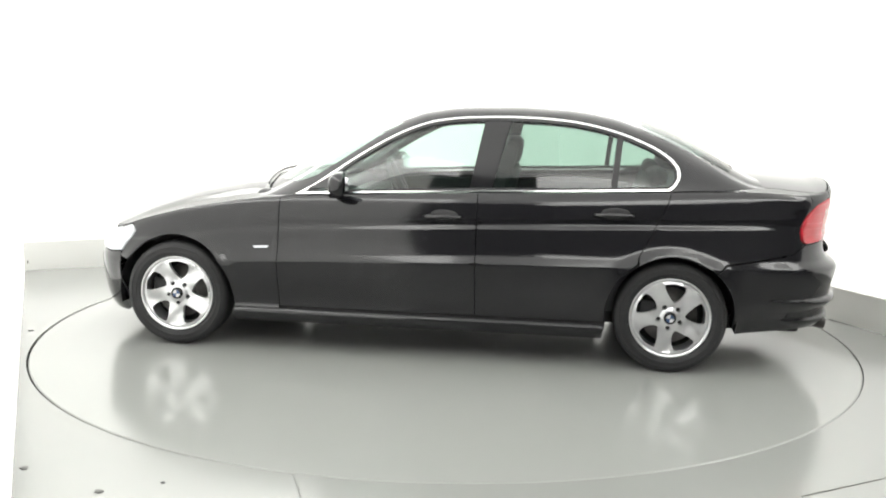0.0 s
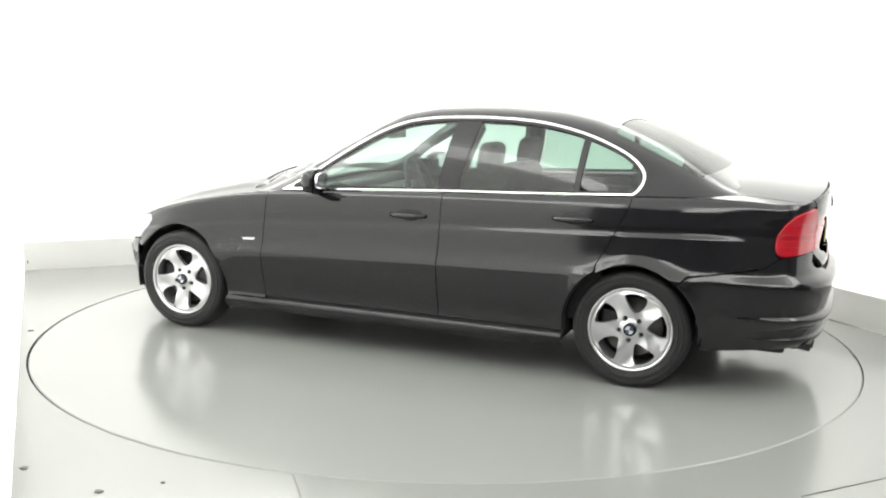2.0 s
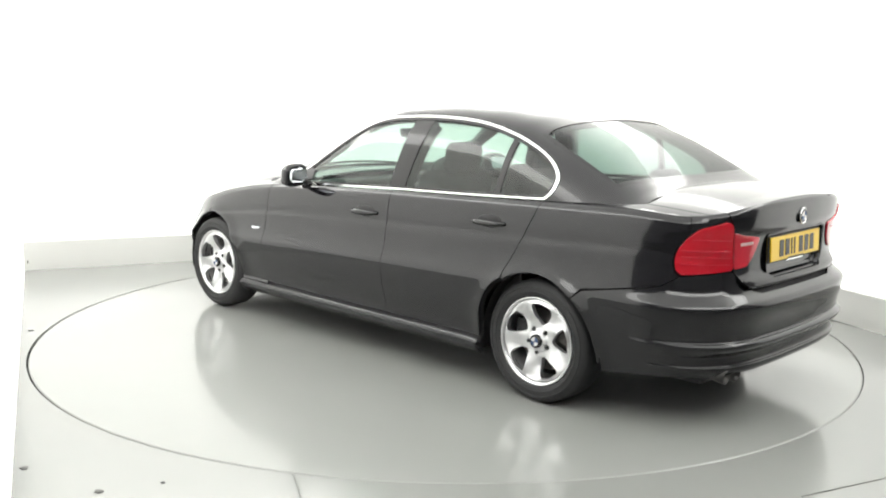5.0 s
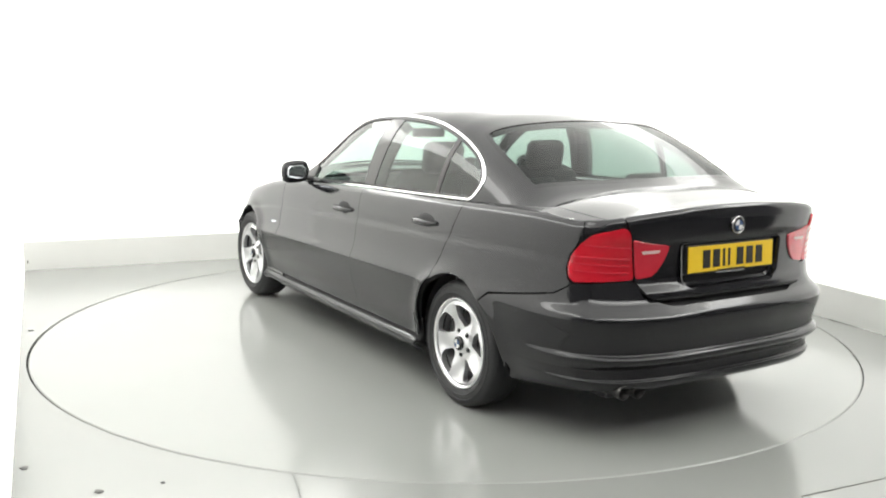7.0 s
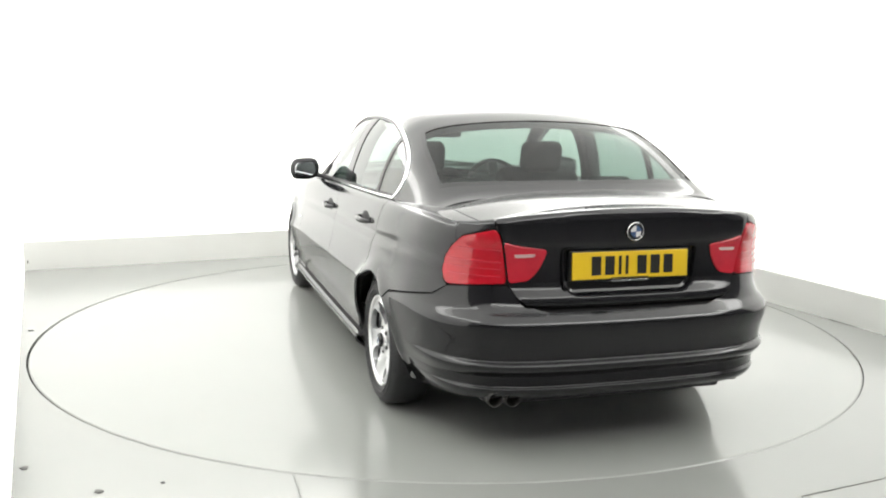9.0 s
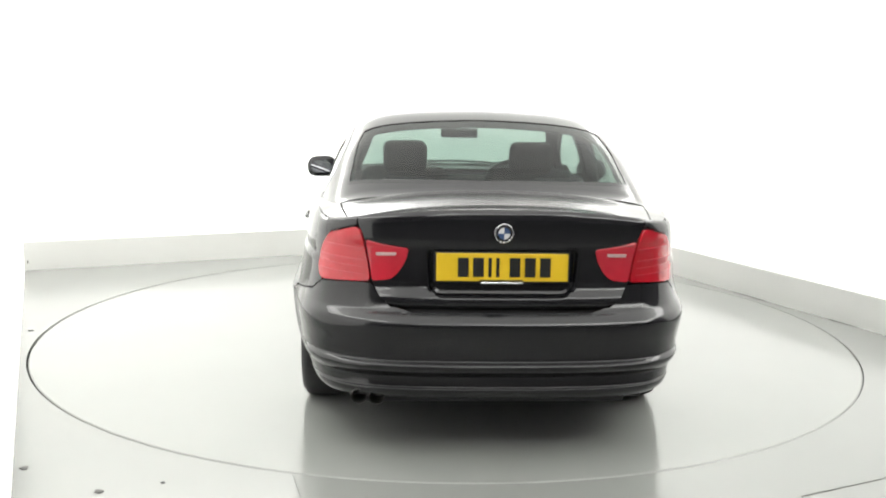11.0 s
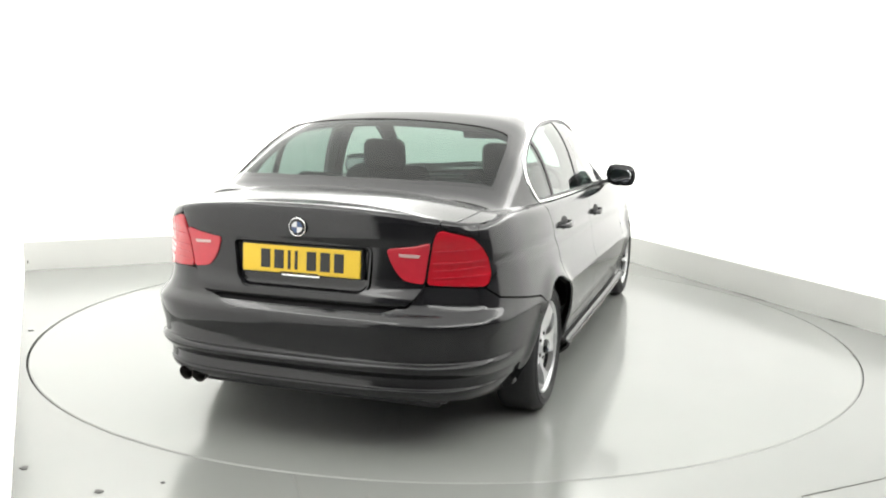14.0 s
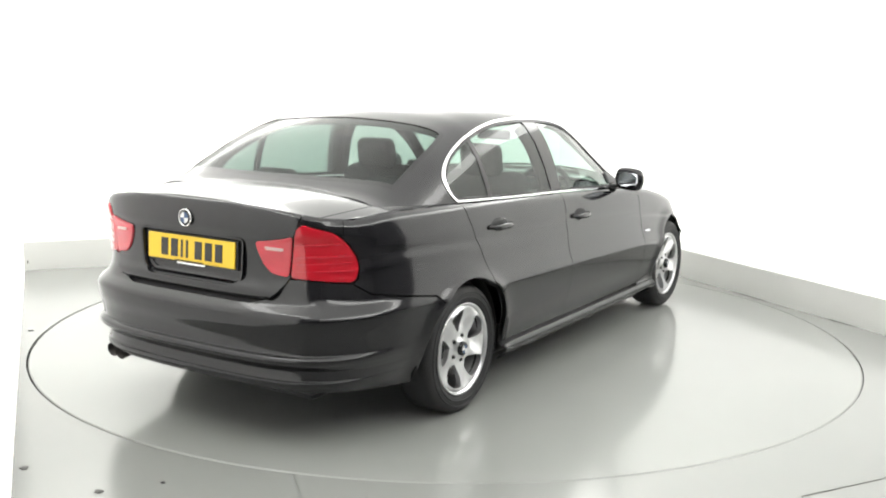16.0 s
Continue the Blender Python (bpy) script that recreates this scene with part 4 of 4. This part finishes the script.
# ---- mirrors ----
for side in (1, -1):
    rings = []
    for i in range(13):
        t = i / 12
        yy = .80 + .185 * t
        k = (1 - abs(2 * t - 1) ** 3.2) ** (1 / 3.2) if 0 < t < 1 else 0.12
        hz_, hx_ = .068 * max(k, .3), .07 * max(k, .3)
        zc = .966 - .006 * t
        ring = []
        for q in range(20):
            a = 2 * math.pi * q / 20
            c_, s_ = math.cos(a), math.sin(a)
            ex_ = math.copysign(abs(c_) ** .75, c_) * (hx_ if c_ > 0 else hx_ * .35)
            ring.append((.41 - .03 * t + ex_, side * yy, zc + math.copysign(abs(s_) ** .8, s_) * hz_))
        rings.append(ring)
    b = rings_bm(rings)
    bmesh.ops.recalc_face_normals(b, faces=b.faces[:])
    mir = part("door_mirror", b, M_PAINT, car, "black door mirror", smooth=True)
    pts = inset(rounded([(.82, .915), (.965, .915), (.968, 1.005), (.825, 1.015)], .045), .005)
    b = bmesh.new()
    rings_bm([[(.388 - .21 * (y - .80), side * y, z) for y, z in pts], [(.3755 - .21 * (y - .80), side * y, z) for y, z in inset(pts, .004)]], True, True, b)
    bmesh.ops.recalc_face_normals(b, faces=b.faces[:])
    part("mirror_pane", b, M_SILVERGLASS, mir)
    b = bmesh.new()
    rings_bm([[(.455 + .045 * math.cos(a), side * yy, zz + .016 * math.sin(a)) for a in np.linspace(0, 2 * math.pi, 13)[:-1]] for yy, zz in ((.735, .905), (.78, .912), (.83, .925))], True, True, b)
    bmesh.ops.recalc_face_normals(b, faces=b.faces[:])
    part("mirror_arm", b, M_PLASTIC, mir, smooth=True)
    sail = [(.64, .908), (.40, .918), (.40, 1.00), (.50, 1.00)]
    panel("mirror_sail", cabin, [(x, side * u_of_z(x, min(z, 1.2))) for x, z in dense(inset(sail, .012), .02)], M_PLASTIC, mir, step=(.03, .03), thick=.012, lift=.006, edge=.02)

# ---- cabin fittings ----
def cushion(name, x0, x1, y0, y1, z0, z1, parent, m=None, bevel=.04, tilt=0, material=None):
    b = box_bm(-(x1 - x0) / 2, (x1 - x0) / 2, y0, y1, -(z1 - z0) / 2, (z1 - z0) / 2, bevel, seg=4)
    b.transform(pose((x0 + x1) / 2, 0, (z0 + z1) / 2, 0, tilt, 0))
    return part(name, b, material or M_SEAT, parent, smooth=True)


for side in (1, -1):
    yc = .36 * side
    seat = cushion("front_seat", -.28, .20, yc - .25, yc + .25, .42, .56, car)
    cushion("seat_back", -.43, -.26, yc - .25, yc + .25, .50, 1.03, seat, tilt=-16, bevel=.06)
    cushion("head_restraint", -.50, -.40, yc - .125, yc + .125, 1.005, 1.185, seat, tilt=-10, bevel=.045)
    for dy in (-.05, .05):
        r_ = part("restraint_post", lathe_bm([(.006, 0), (.006, .12)], 8), M_CHROME, seat)
        r_.location = (-.435, yc + dy, .94)
bench = cushion("rear_bench", -1.25, -.75, -.62, .62, .42, .58, car)
cushion("bench_back", -1.30, -1.18, -.60, .60, .52, .99, bench, tilt=-22, bevel=.05)
for yc in (-.36, 0, .36):
    cushion("rear_head_restraint", -1.36, -1.27, yc - .125, yc + .125, .97, 1.055 - (.03 if yc == 0 else 0), bench, tilt=-14, bevel=.035)
part("parcel_shelf", box_bm(-1.72, -1.28, -.58, .58, .955, .975, .005), M_PLASTIC, car)
b = box_bm(.55, .95, -.70, .70, .72, .90, .05, seg=4)
box_bm(.40, .60, -.70, .70, .70, .84, .05, b, seg=4)
dash = part("dashboard", b, M_PLASTIC, car, smooth=True)
b = bmesh.new()
tor = [[((.185 + .016 * math.cos(q)) * math.cos(a), (.185 + .016 * math.cos(q)) * math.sin(a), .016 * math.sin(q)) for q in np.linspace(0, 2 * math.pi, 9)[:-1]] for a in np.linspace(0, 2 * math.pi, 41)]
rings_bm(tor, True, False, b)
box_bm(-.17, .17, -.03, .03, -.02, .02, .01, b)
sw = part("steering_wheel", b, M_PLASTIC, dash, smooth=True)
sw.matrix_basis = pose(.30, -.36, .84, 0, -66, 0)
part("interior_mirror", box_bm(.30, .325, -.12, .12, 1.165, 1.225, .012), M_PLASTIC, car)
for side in (1, -1):
    y0, y1 = sorted((side * .70, side * .735))
    part("door_card", box_bm(-1.2, .70, y0, y1, .30, .87, .01), M_PLASTIC, car)
lin = [(-1.13, -.75), (-1.13, .75), (.12, .75), (.12, -.75)]
hd = [(x, u_of_y(x, .54 * (1 if u > 0 else -1))) for x, u in lin]
panel("headliner", cabin, hd, M_TRIMGREY, car, step=(.08, .08), thick=0, lift=-.03)
# wipers on the scuttle
for y0, y1 in ((-.55, .05), (-.05, .58)):
    rings = []
    for i in range(9):
        t = i / 8
        y = y0 + (y1 - y0) * t
        x = .955 - .3 * y * y * .6
        z = cabin(x, u_of_y(x, y)).z + .014
        rings.append([(x + .008 * math.cos(a), y, z + .008 * math.sin(a)) for a in np.linspace(0, 2 * math.pi, 7)[:-1]])
    part("wiper", rings_bm(rings), M_PLASTIC, car)


# ---------- motion ----------
SPIN0, SPIN = 172.36, -7.172
OFF_X, OFF_Y = 0.079, -0.088


def motions():
    rows_disc, rows_car = [], []
    for i in range(17):
        a = SPIN0 + SPIN * i
        c, s = math.cos(radians(a)), math.sin(radians(a))
        rows_disc.append((i, pose(0, 0, 0, 0, 0, a)))
        rows_car.append((i, pose(c * OFF_X - s * OFF_Y, s * OFF_X + c * OFF_Y, 0, 0, 0, a)))
    walk(turntable, rows_disc)
    walk(car, rows_car)


motions()
